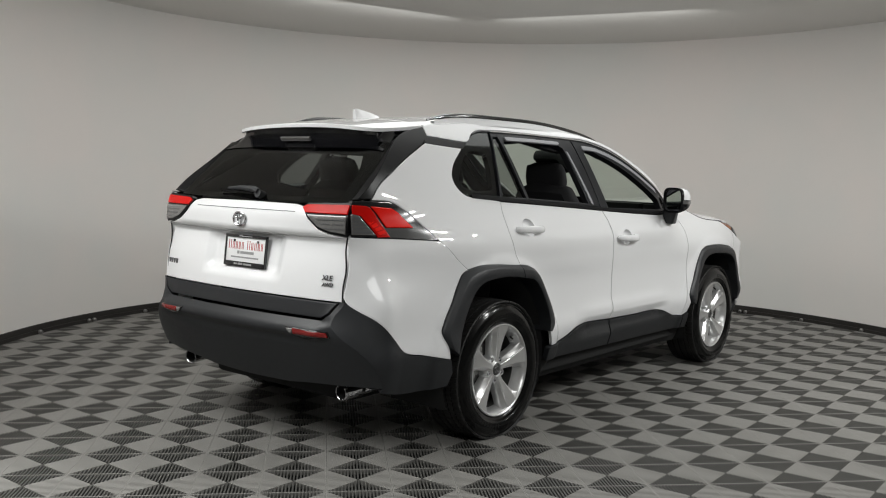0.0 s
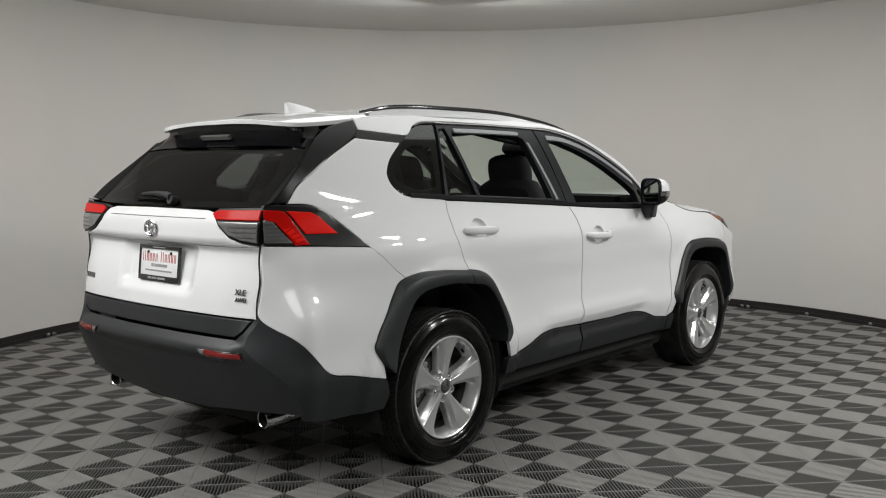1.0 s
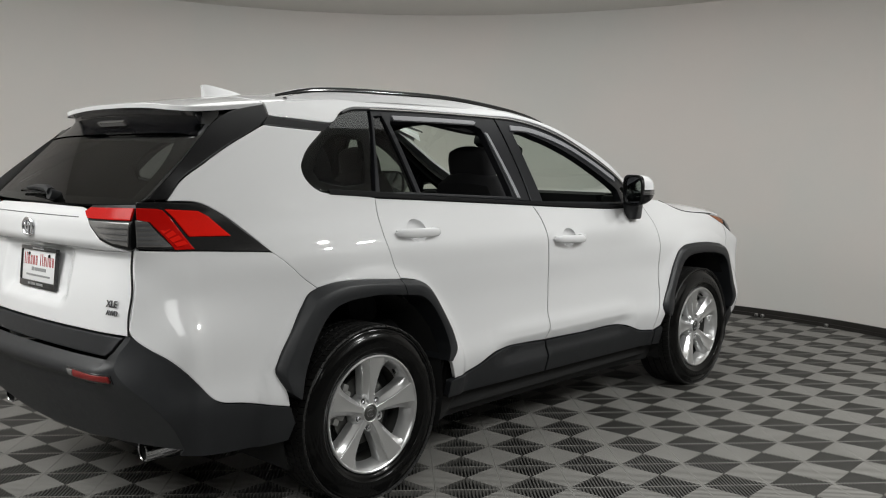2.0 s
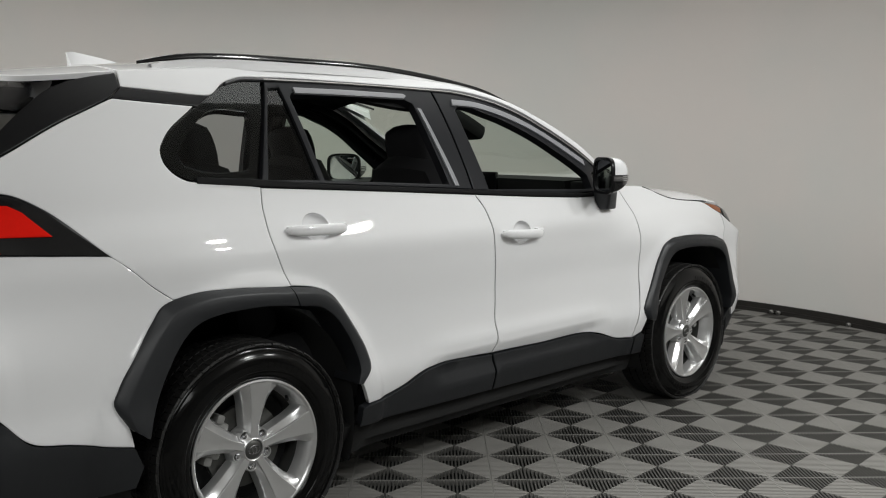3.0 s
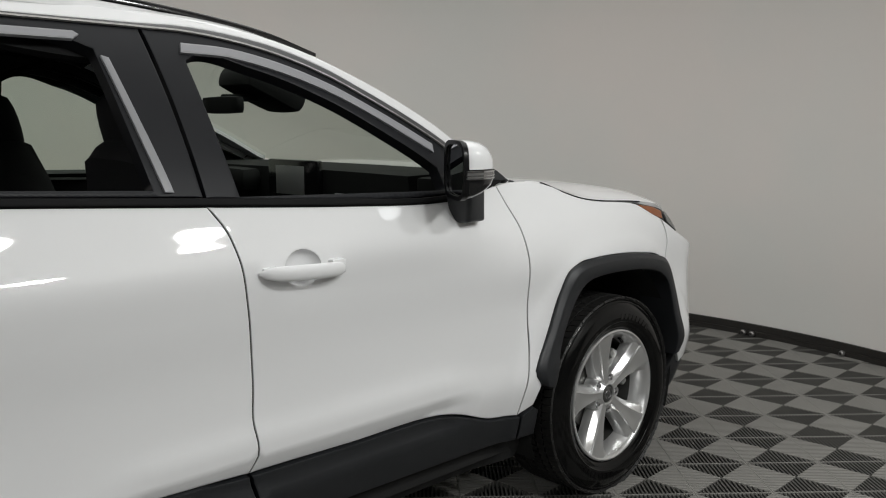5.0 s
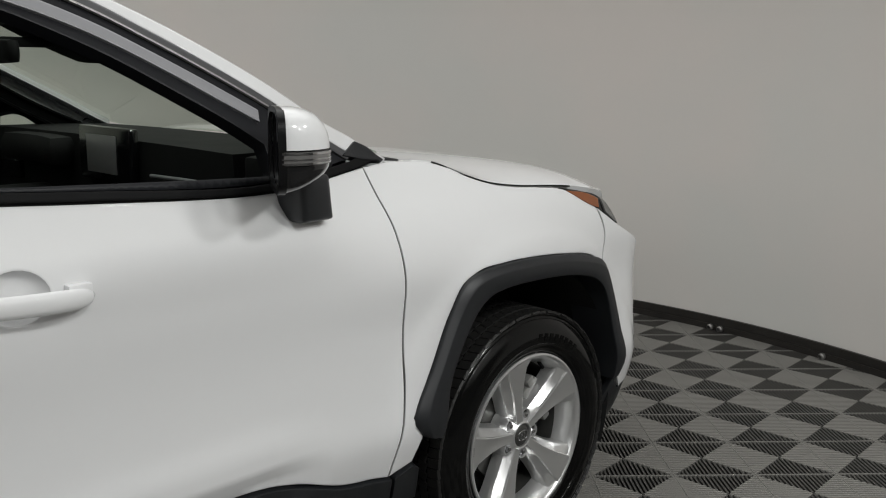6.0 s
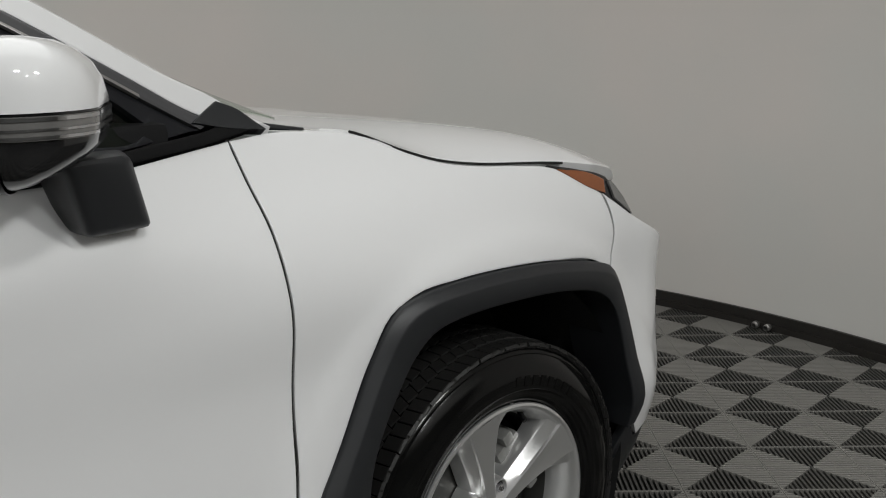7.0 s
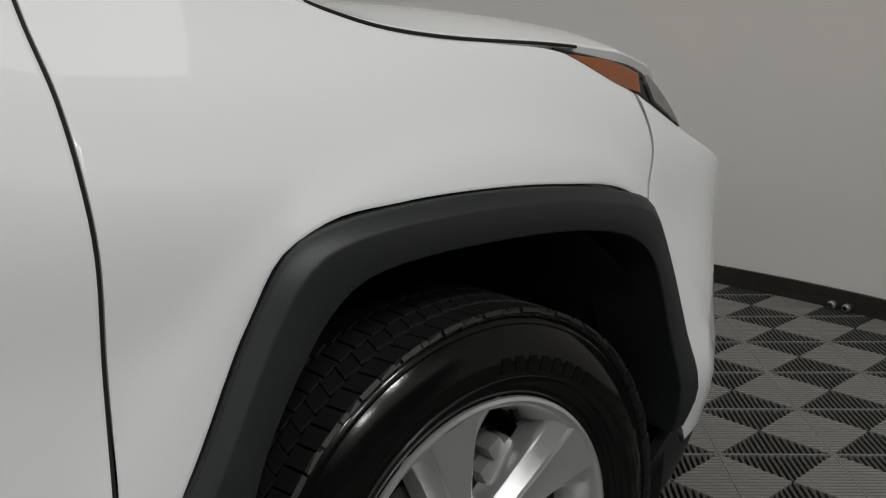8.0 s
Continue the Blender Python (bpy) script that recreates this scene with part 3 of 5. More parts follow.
    panel("sill_underside", [(0.40, 0.33), (0.75, 0.318), (1.7, 0.308), (2.28, 0.30), (2.28, 0.20), (0.40, 0.20)], sm(-0.03), o, LINING, CAR, depth=0.05)
    # side windows
    top = [(0.262, 1.588), (0.45, 1.590), (0.611, 1.588), (0.852, 1.583), (1.070, 1.577)]
    fr = panel("window_frame", [(0.120, 1.236), (0.226, 1.50)] + top + [(1.094, 1.37), (1.108, 1.172), (0.686, 1.199), (0.365, 1.220)], sm(-0.004), o, SATIN, rd, "black rear door window frame", holes=[[(0.148, 1.240), (0.236, 1.490), (0.268, 1.562), (0.316, 1.566), (0.356, 1.234)], [(0.380, 1.232), (0.345, 1.530), (0.358, 1.546), (0.90, 1.536), (0.938, 1.520), (0.985, 1.196)]], gap=G, depth=0.035)
    panel("fixed_pane", [(0.143, 1.236), (0.231, 1.490), (0.264, 1.568), (0.320, 1.571), (0.361, 1.230)], sm(-0.016), o, PRIVACY, rd, "tinted fixed rear pane", depth=0.004, lip=0)
    panel("window_channel", [(0.372, 1.548), (0.62, 1.546), (0.895, 1.541), (0.912, 1.552), (0.900, 1.560), (0.62, 1.566), (0.372, 1.568)], sm(0.004), o, GREYTRIM, rd, "grey window channel strip", depth=0.01, straight=True)
    panel("window_channel", [(0.948, 1.505), (0.966, 1.500), (1.032, 1.190), (1.010, 1.192)], sm(0.004), o, GREYTRIM, rd, "grey window channel strip", depth=0.01, straight=True)
    panel("window_frame", [(1.076, 1.577), (1.194, 1.572), (1.309, 1.556), (1.425, 1.529), (1.579, 1.471), (1.697, 1.410), (1.827, 1.339), (1.950, 1.270), (2.066, 1.205), (2.165, 1.152), (2.03, 1.138), (1.86, 1.128), (1.506, 1.143), (1.113, 1.170), (1.10, 1.37)], sm(-0.004), o, SATIN, fd, "black front door window frame", holes=[[(1.205, 1.168), (1.168, 1.500), (1.19, 1.512), (1.358, 1.484), (1.548, 1.410), (1.746, 1.300), (1.830, 1.250), (1.895, 1.207), (1.905, 1.142)], [(1.945, 1.148), (1.94, 1.215), (1.975, 1.222), (2.075, 1.166), (2.06, 1.155)]], gap=G, depth=0.035)
    panel("corner_pane", [(1.94, 1.143), (1.935, 1.220), (1.975, 1.227), (2.082, 1.167), (2.06, 1.15)], sm(-0.016), o, GREENGLASS, fd, "small green tinted corner pane", depth=0.004, lip=0)
    panel("window_channel", [(1.158, 1.520), (1.168, 1.545), (1.300, 1.536), (1.425, 1.507), (1.579, 1.449), (1.697, 1.388), (1.827, 1.317), (1.90, 1.277), (1.895, 1.253), (1.82, 1.293), (1.69, 1.366), (1.57, 1.427), (1.415, 1.484), (1.29, 1.513)], sm(0.004), o, GREYTRIM, fd, "grey window channel strip", depth=0.01)
    qo = [(0.110, 1.236), (0.0, 1.238), (-0.110, 1.245), (-0.150, 1.252), (-0.190, 1.276), (-0.212, 1.310), (-0.212, 1.345), (-0.190, 1.378), (-0.048, 1.490), (0.058, 1.556), (0.150, 1.584), (0.256, 1.590), (0.219, 1.500)]
    q = panel("quarter_window_frame", qo, sm(-0.014), o, GLOSSBLACK, CAR, "black rear quarter window surround", holes=[[(0.090, 1.275), (-0.06, 1.272), (-0.140, 1.292), (-0.155, 1.330), (-0.08, 1.415), (0.005, 1.472), (0.155, 1.472), (0.145, 1.42)]], gap=G, depth=0.03)
    panel("quarter_pane", qo, sm(-0.009), o, PRIVACY, q, "dark tinted quarter window", depth=0.008, lip=0.002, gap=G)
    panel("pillar_backing", [(0.085, 1.235), (0.128, 1.235), (0.234, 1.50), (0.262, 1.585), (0.215, 1.585), (0.205, 1.50)], sm(-0.030), o, PILLAR, CAR, depth=0.01, straight=True)
    panel("belt_moulding", [(-0.12, 1.240), (0.110, 1.222), (0.365, 1.205), (0.686, 1.184), (1.108, 1.156), (1.506, 1.130), (1.86, 1.114), (1.93, 1.116), (2.03, 1.124), (2.19, 1.137), (2.26, 1.148), (2.24, 1.158), (2.16, 1.150), (2.03, 1.140), (1.93, 1.132), (1.86, 1.129), (1.506, 1.146), (1.108, 1.172), (0.686, 1.200), (0.365, 1.221), (0.110, 1.245), (-0.12, 1.259)], sm(0.006), o, BELT, CAR, "black belt moulding under the windows", depth=0.015)
    dlo = [(0.150, 1.586), (0.262, 1.592), (0.611, 1.590), (0.852, 1.585), (1.070, 1.579), (1.194, 1.574), (1.309, 1.558), (1.425, 1.531), (1.579, 1.473), (1.697, 1.412), (1.827, 1.341), (1.950, 1.272), (2.066, 1.207), (2.165, 1.154)]
    rise = lambda x: 0.008 + 0.014 * min(max((x - 1.0) / 0.5, 0), 1)
    panel("roof_side_trim", [(0.10, 1.572)] + [(x, z + 0.001) for x, z in dlo] + [(2.19, 1.165)] + [(x, z + rise(x)) for x, z in dlo[::-1]] + [(0.10, 1.580)], sm(0.002), o, DARKTRIM, CAR, "dark grey trim above the windows", depth=0.015, lip=0.002)
    panel("bright_edge", [(x, z + 0.0005) for x, z in dlo[1:-1]] + [(x, z + 0.005) for x, z in dlo[1:-1][::-1]], sm(0.005), o, STEEL, CAR, "thin bright edge over the windows", depth=0.006, lip=0.001)
    panel("roof_side", [(-0.285, 1.548), (-0.20, 1.542), (-0.12, 1.536), (-0.04, 1.530), (0.020, 1.530), (0.09, 1.575)] + [(x, z + rise(x) + 0.001) for x, z in dlo] + [(2.205, 1.162), (2.262, 1.150)] + [(float(x), float(z)) for x, z in zip((2.25, 2.1, 1.9, 1.7, 1.5, 1.3, 1.07, 0.6, 0.2, -0.28), ZR[1][1:11][::-1])], sm(), o, WHITE, CAR, "white roof side and windscreen pillar", depth=0.02, lip=0.001)
    panel("roof_black_strip", [(-0.287, 1.546), (-0.04, 1.527), (0.02, 1.526), (-0.035, 1.490), (-0.33, 1.510)], sm(-0.003), o, PILLAR, CAR, "black strip behind the roof side", gap=0.001, straight=True, lip=0.001)
    panel("cowl_trim", [(2.15, 1.166), (2.22, 1.152), (2.285, 1.146), (2.270, 1.158), (2.245, 1.178), (2.205, 1.194)], sm(0.008), o, CLAD, CAR, "black cowl end trim")
    # black tubes in the gaps: seals, and added strips for the seams' shade
    bx = np.linspace(2.46, 2.94, 40)
    bz = curve(*ZH, bx)
    mesh_object("bonnet_seal", *tube([(float(x), float(sgn * (y - 0.003)), float(z) - 0.0030) for x, y, z in zip(bx, side_y(bx, bz), bz)], 0.0024, 6), LINING, CAR)
    for name, line in (("door_seal", gap_r), ("door_seal", gap_f), ("door_seal", gap_w), ("bumper_seal", [(3.020, 0.965), (3.038, 0.92), (3.043, 0.878), (3.036, 0.848), (3.023, 0.805)]), ("tailgate_seal", [(corner_x(z) - 0.003, z) for z in (0.776, 0.85, 0.95, 1.066)])):
        xs = np.array(line)
        tt = np.linspace(0, len(xs) - 1, 6 * len(xs))
        px, pz = curve(range(len(xs)), xs[:, 0], tt), curve(range(len(xs)), xs[:, 1], tt)
        pts = sm(-0.0075)(px, pz)
        mesh_object(name, *tube([tuple(p) for p in pts], 0.004, 6), LINING, CAR)
    # lining behind the skin
    panel("inner_door_trim", [(0.05, 1.20), (1.0, 1.155), (1.95, 1.105), (2.22, 1.09), (2.22, 0.35), (0.49, 0.35), (0.48, 0.76), (0.32, 0.90), (0.05, 0.93)], sm(-0.07), o, CABIN, CAR, depth=0.02, step=0.06)
    panel("inner_quarter_trim", [(-0.80, 1.24), (-0.26, 1.52), (0.20, 1.595), (1.1, 1.585), (1.3, 1.56), (1.2, 1.525), (0.2, 1.54), (0.09, 1.50), (-0.15, 1.40), (-0.20, 1.34), (-0.16, 1.28), (0.10, 1.235), (0.10, 0.85), (-0.80, 0.85)], sm(-0.05), o, CABIN, CAR, depth=0.02, step=0.05)
    panel("inner_pillar_trim", [(1.15, 1.600), (1.30, 1.576), (1.45, 1.538), (1.60, 1.482), (1.75, 1.402), (1.90, 1.322), (2.05, 1.238), (2.20, 1.165), (2.15, 1.140), (2.00, 1.222), (1.85, 1.308), (1.70, 1.388), (1.55, 1.462), (1.40, 1.516), (1.28, 1.546), (1.15, 1.560)], sm(-0.032), o, CABIN, CAR, "black inner windscreen pillar trim", depth=0.02, lip=0)
    return rd, fd



REAR_DOOR, FRONT_DOOR = car_side(-1)
car_side(1)

# ---- roof, screens and bonnet ----
UP, BACK, FRONT = (0, 0, 1), (-1, 0, 0.2), (1, 0, 0.1)
panel("roof_panel", [(-0.278, -1), (0.2, -1), (0.6, -1), (1.07, -1), (1.30, -1), (1.42, -0.98), (1.44, -0.5), (1.445, 0), (1.44, 0.5), (1.42, 0.98), (1.30, 1), (1.07, 1), (0.6, 1), (0.2, 1), (-0.278, 1), (-0.278, 0.5), (-0.278, 0), (-0.278, -0.5)], top_map, UP, WHITE, CAR, "white roof panel", step=0.05, lip=0.001, edge=0.04)
panel("windscreen", [(1.47, -0.90), (1.7, -0.90), (2.0, -0.90), (2.25, -0.90), (2.40, -0.80), (2.44, 0), (2.40, 0.80), (2.25, 0.90), (2.0, 0.90), (1.7, 0.90), (1.47, 0.90), (1.48, 0)], lambda x, v: top_map(x, v, 0.004), UP, CLEARGLASS, CAR, "clear windscreen", step=0.06, depth=0.004, lip=0, edge=0.05)
for s in (-1, 1):
    panel("windscreen_pillar", [(1.40, s * 0.905), (1.7, s * 0.895), (2.0, s * 0.895), (2.25, s * 0.895), (2.30, s * 1.0), (2.1, s * 1.0), (1.7, s * 1.0), (1.42, s * 1.0)], top_map, UP, WHITE, CAR, "white windscreen pillar edge", step=0.05, lip=0.001, edge=0.04)
panel("windscreen_header", [(1.43, -0.9), (1.49, -0.9), (1.50, 0), (1.49, 0.9), (1.43, 0.9), (1.45, 0)], lambda x, v: top_map(x, v, 0.010), UP, GLOSSBLACK, CAR, depth=0.01, lip=0, edge=0.05)
SPO = [(-0.288, 1.0), (-0.40, 0.985), (-0.50, 0.95), (-0.575, 0.885), (-0.612, 0.78), (-0.632, 0.5), (-0.640, 0.0)]
sp = panel("spoiler", [(x, -v) for x, v in SPO] + [(x, v) for x, v in SPO[-2::-1]] + [(-0.288, 0.5), (-0.288, 0), (-0.288, -0.5)], top_map, UP, WHITE, CAR, "white roof spoiler with a black underside", step=0.05, depth=0.016, lip=0.003, edge=0.03)
EDGE = [(x, -v) for x, v in SPO[2:]] + [(x, v) for x, v in SPO[-2:1:-1]]
tt = np.linspace(0, len(EDGE) - 1, 61)
ex, ev = curve(range(len(EDGE)), [p[0] for p in EDGE], tt), curve(range(len(EDGE)), [p[1] for p in EDGE], tt)
lipline = top_map(ex + 0.006, ev * 0.985, 0.015)
foot = rear_glass_map(ev * 0.635, 0.86 - 0.06 * np.abs(ev) ** 6, 0.003)
rows = [lipline + (foot - lipline) * f + np.array([0.055, 0, 0.022]) * math.sin(math.pi * f) ** 0.8 for f in (0.0, 0.06, 0.15, 0.3, 0.5, 0.7, 0.85, 0.95, 1.0)]
n = len(tt)
fs = [(r * n + i, r * n + i + 1, (r + 1) * n + i + 1, (r + 1) * n + i) for r in range(len(rows) - 1) for i in range(n - 1)]
tagged(mesh_object("spoiler_underside", np.concatenate(rows), fs, GLOSSBLACK, sp), "gloss black spoiler underside")
panel("brake_light", [(-0.11, 0.93), (0.11, 0.93), (0.11, 0.96), (-0.11, 0.96)], lambda y, s: rear_glass_map(y, s, 0.030), BACK, CLEARLENS, sp, "grey high brake light", depth=0.02)

bm_poly = [(-0.70, 0.02), (-0.3, -0.005), (0, -0.01), (0.3, -0.005), (0.70, 0.02), (0.672, 0.5), (0.610, 0.97), (0, 1.02), (-0.610, 0.97), (-0.672, 0.5)]
panel("rear_screen", bm_poly, rear_glass_map, BACK, REARGLASS, CAR, "dark tinted rear screen", step=0.06, depth=0.005, lip=0)
panel("rear_screen_frit", bm_poly, lambda y, s: rear_glass_map(y, s, -0.004), BACK, GLOSSBLACK, CAR, "black border of the rear screen", holes=[[(-0.57, 0.09), (0.57, 0.09), (0.55, 0.5), (0.50, 0.76), (0.0, 0.80), (-0.50, 0.76), (-0.55, 0.5)]], step=0.06, depth=0.005, lip=0)
for s in (-1, 1):
    o = (0, s, 0.15)
    panel("rear_pillar_trim", [(-0.802, 1.238), (-0.753, 1.294), (-0.635, 1.366), (-0.514, 1.430), (-0.399, 1.481), (-0.334, 1.512), (-0.288, 1.546), (-0.289, 1.592), (-0.38, 1.576), (-0.46, 1.556), (-0.53, 1.525), (-0.60, 1.475), (-0.72, 1.375), (-0.82, 1.290), (-0.880, 1.236)], side_map(s, 0.002), o, PILLAR, CAR, "satin black rear pillar trim", gap=0.001, depth=0.06)
    lamp = panel("tail_lamp", [(-0.912, 1.073), (-0.68, 1.056), (-0.449, 1.039), (-0.53, 1.112), (-0.614, 1.184), (-0.68, 1.219), (-0.78, 1.228), (-0.906, 1.232)], side_map(s, 0.006), o, GLOSSBLACK, CAR, "angular tail lamp with red and clear lenses in a black housing", depth=0.03, lip=0.004)
    panel("red_lens", [(-0.908, 1.212), (-0.845, 1.208), (-0.826, 1.203), (-0.800, 1.176), (-0.765, 1.118), (-0.733, 1.066), (-0.798, 1.067), (-0.826, 1.110), (-0.868, 1.163), (-0.908, 1.172)], side_map(s, 0.011), o, DEEPRED, lamp, "deep red lens", depth=0.012, straight=True)
    # facets in a brighter red, a highlight painted on the deep red lens
    for k in range(6):
        f = k / 6
        xa, za, xb, zb = -0.846 + 0.098 * f, 1.186 - 0.106 * f, -0.868 + 0.072 * f, 1.164 - 0.090 * f
        panel("lens_facet", [(xb + 0.006, zb), (xa, za), (xa + 0.010, za - 0.013), (xb + 0.015, zb - 0.012)], lambda x, z: side_map(s, 0.0125)(x, z) + np.stack([0 * x, -s * 0.10 * (z - 1.12), 0 * x], 1), o, REDLENS, lamp, depth=0.003, lip=0, straight=True)
    panel("red_lens", [(-0.818, 1.206), (-0.700, 1.196), (-0.664, 1.176), (-0.596, 1.106), (-0.744, 1.110), (-0.786, 1.172)], side_map(s, 0.013), o, REDLENS, lamp, "bright red lens", depth=0.012, straight=True)
    panel("clear_lens", [(-0.911, 1.080), (-0.911, 1.170), (-0.878, 1.168), (-0.828, 1.103), (-0.805, 1.076)], side_map(s, 0.009), o, CLEARLENS, lamp, "ribbed clear lens", depth=0.012, straight=True)
    for k in range(5):
        z = 1.086 + 0.016 * k
        panel("lens_rib", [(-0.910, z), (-0.910, z + 0.008), (-0.826 - 0.011 * k, z + 0.008), (-0.820 - 0.011 * k, z)], side_map(s, 0.0115), o, DARKTRIM, lamp, depth=0.004, lip=0, straight=True)
    ye = float(side_y(-0.912, 1.12)[0]) - 0.002
    slant = lambda y, z, out: rear_map(y, np.minimum(z, 1.17), out) + np.stack([0.35 * np.maximum(z - 1.17, 0), 0 * y, np.maximum(z - 1.17, 0)], 1)
    inner = panel("tail_lamp_inner", [(s * 0.420, 1.194), (s * 0.47, 1.140), (s * 0.53, 1.098), (s * 0.60, 1.078), (s * ye, 1.068), (s * ye, 1.222), (s * 0.45, 1.214)], lambda y, z: slant(y, z, 0.004), BACK, PILLAR, CAR, "inner half of the tail lamp on the tailgate", depth=0.03, straight=True)
    panel("red_lens", [(s * 0.426, 1.194), (s * 0.452, 1.170), (s * (ye - 0.003), 1.170), (s * (ye - 0.003), 1.212), (s * 0.455, 1.207)], lambda y, z: slant(y, z, 0.012), BACK, DEEPRED, inner, "red lens bar", depth=0.015, straight=True)
    panel("clear_lens", [(s * 0.462, 1.162), (s * 0.535, 1.108), (s * 0.60, 1.090), (s * (ye - 0.006), 1.080), (s * (ye - 0.006), 1.162)], lambda y, z: rear_map(y, z, 0.010), BACK, CLEARLENS, inner, "clear reversing lens", depth=0.015, straight=True)
    for k in range(3):
        z = 1.10 + 0.02 * k
        panel("lens_rib", [(s * (0.57 - 0.02 * k), z), (s * (ye - 0.01), z), (s * (ye - 0.01), z + 0.003), (s * (0.57 - 0.02 * k), z + 0.003)], lambda y, q: rear_map(y, q, 0.0125), BACK, DARKTRIM, inner, depth=0.003, lip=0, straight=True)

# ---- tailgate and rear bumper ----
gate = panel("tailgate", [(-0.680, 0.772), (-0.4, 0.772), (0, 0.772), (0.4, 0.772), (0.680, 0.772), (0.690, 0.90), (0.690, 1.062), (0.55, 1.056), (0.3, 1.054), (0, 1.054), (-0.3, 1.054), (-0.55, 1.056), (-0.690, 1.062), (-0.690, 0.90)], rear_map, BACK, WHITE, CAR, "white tailgate with badges and a dealer plate", gap=0.002, step=0.03)
panel("tailgate_ledge", [(-0.686, 1.060), (-0.55, 1.058), (0, 1.058), (0.55, 1.058), (0.686, 1.060), (0.60, 1.074), (0.53, 1.094), (0.465, 1.138), (0.418, 1.195), (0.36, 1.205), (0, 1.208), (-0.36, 1.205), (-0.418, 1.195), (-0.465, 1.138), (-0.53, 1.094), (-0.60, 1.074)], rear_map, BACK, WHITE, gate, "white ledge above the plate", gap=0.001, step=0.025, depth=0.03, straight=True)
# dark strip laid on the ledge paints in the crease's shade
panel("ledge_crease", [(-0.375, 1.1715), (0.375, 1.1715), (0.375, 1.1685), (-0.375, 1.1685)], lambda y, z: rear_map(y, z, 0.001), BACK, DARKTRIM, gate, depth=0.003, lip=0, straight=True)
panel("tailgate_garnish", [(-0.662, 0.768), (0, 0.768), (0.662, 0.768), (0.62, 0.718), (0.576, 0.692), (0, 0.692), (-0.576, 0.692), (-0.62, 0.718)], lambda y, z: rear_map(y, z, 0.004 + 0.0 * y), BACK, CLAD, gate, "black plastic tailgate garnish", gap=0.002, step=0.016, depth=0.03, straight=True)
BC = [(bumper_corner(z)[1], z) for z in CORNER_Z]
half = [(0.0, 0.680), (0.3, 0.680), (0.580, 0.681), (0.63, 0.715), (0.672, 0.772)] + BC + [(0.60, 0.372), (0.45, 0.362), (0.30, 0.345), (0.0, 0.338)]
bump = panel("rear_bumper", half + [(-y, z) for y, z in half[-2:0:-1]], rear_map, BACK, CLAD, CAR, "black plastic rear bumper", gap=0.0, step=0.012, depth=0.05, lip=0, straight=True)
for s in (-1, 1):
    # black sheet, slightly proud, painted in for the recess's shade
    panel("reflector_recess", [(s * 0.40, 0.644), (s * 0.640, 0.638), (s * 0.650, 0.608), (s * 0.44, 0.608)], lambda y, z: rear_map(y, z, 0.004), BACK, GLOSSBLACK, bump, step=0.01, depth=0.012)
    panel("reflector", [(s * 0.455, 0.640), (s * 0.634, 0.633), (s * 0.644, 0.612), (s * 0.455, 0.612)], lambda y, z: rear_map(y, z, 0.010), BACK, DULLRED, bump, "dull red bumper reflector", step=0.01, depth=0.012)
    panel("reflector_end", [(s * 0.412, 0.638), (s * 0.449, 0.638), (s * 0.449, 0.615), (s * 0.43, 0.615)], lambda y, z: rear_map(y, z, 0.009), BACK, CLEARLENS, bump, "clear reflector end", depth=0.01)
    vs, fs = lathe([(0.033, 0.0), (0.036, -0.003), (0.039, 0.0), (0.039, 0.11), (0.030, 0.125), (0.030, 0.34), (0.028, 0.34), (0.0335, 0.11), (0.033, 0.0)], 28)
    ob = mesh_object("exhaust_tip", vs, fs, CHROME, CAR)
    ob.matrix_basis = pose(-0.850, s * 0.588, 0.328, 3, 0, -90 + 7 * s) @ Matrix.Diagonal((1.05, 1, 1, 1))
    ob = mesh_object("exhaust_bore", *lathe([(0.001, 0.05), (0.0325, 0.05), (0.0325, 0.006)], 24), LINING, CAR)
    ob.matrix_basis = pose(-0.850, s * 0.588, 0.328, 3, 0, -90 + 7 * s)
tagged(CAR, "white compact sport utility car with black cladding and lowered side windows", "car")

# ---- bonnet, lamps and nose ----
ZHC = ([2.30, 2.42, 2.60, 2.90, 3.10, 3.24, 3.34, 3.42, 3.48], [1.114, 1.117, 1.116, 1.099, 1.069, 1.028, 0.965, 0.905, 0.868])


def bonnet_map(x, v, tuck=0.50):
    z0, z1 = curve(*ZH, x), curve(*ZHC, x)
    return np.stack([x, v * (side_y(x, z0) - 0.013 - tuck * np.maximum(x - 3.03, 0)) - 0.009, z0 + (z1 - z0) * (1 - np.abs(v) ** 5.5)], 1)


panel("bonnet", [(2.44, -0.5), (2.42, -0.96), (2.47, -0.995), (2.63, -0.995), (2.95, -0.995), (3.10, -0.995), (3.25, -0.99), (3.40, -0.98), (3.47, -0.9), (3.475, 0), (3.47, 0.9), (3.40, 0.98), (3.25, 0.99), (3.10, 0.995), (2.95, 0.995), (2.63, 0.995), (2.47, 0.995), (2.42, 0.96), (2.44, 0.5), (2.45, 0)], bonnet_map, UP, WHITE, CAR, "white bonnet", step=0.03, depth=0.02, lip=0.003, edge=0.025)
panel("bonnet_slam_panel", [(2.95, -0.97), (3.10, -0.99), (3.25, -0.97), (3.40, -0.95), (3.46, 0), (3.40, 0.95), (3.25, 0.97), (3.10, 0.99), (2.95, 0.97), (2.98, 0)], lambda x, v: bonnet_map(x, v, 0.45) - np.array([0, 0, 0.05]), UP, CLAD, CAR, "black panel under the bonnet edge", step=0.06, depth=0.02, edge=0.04)
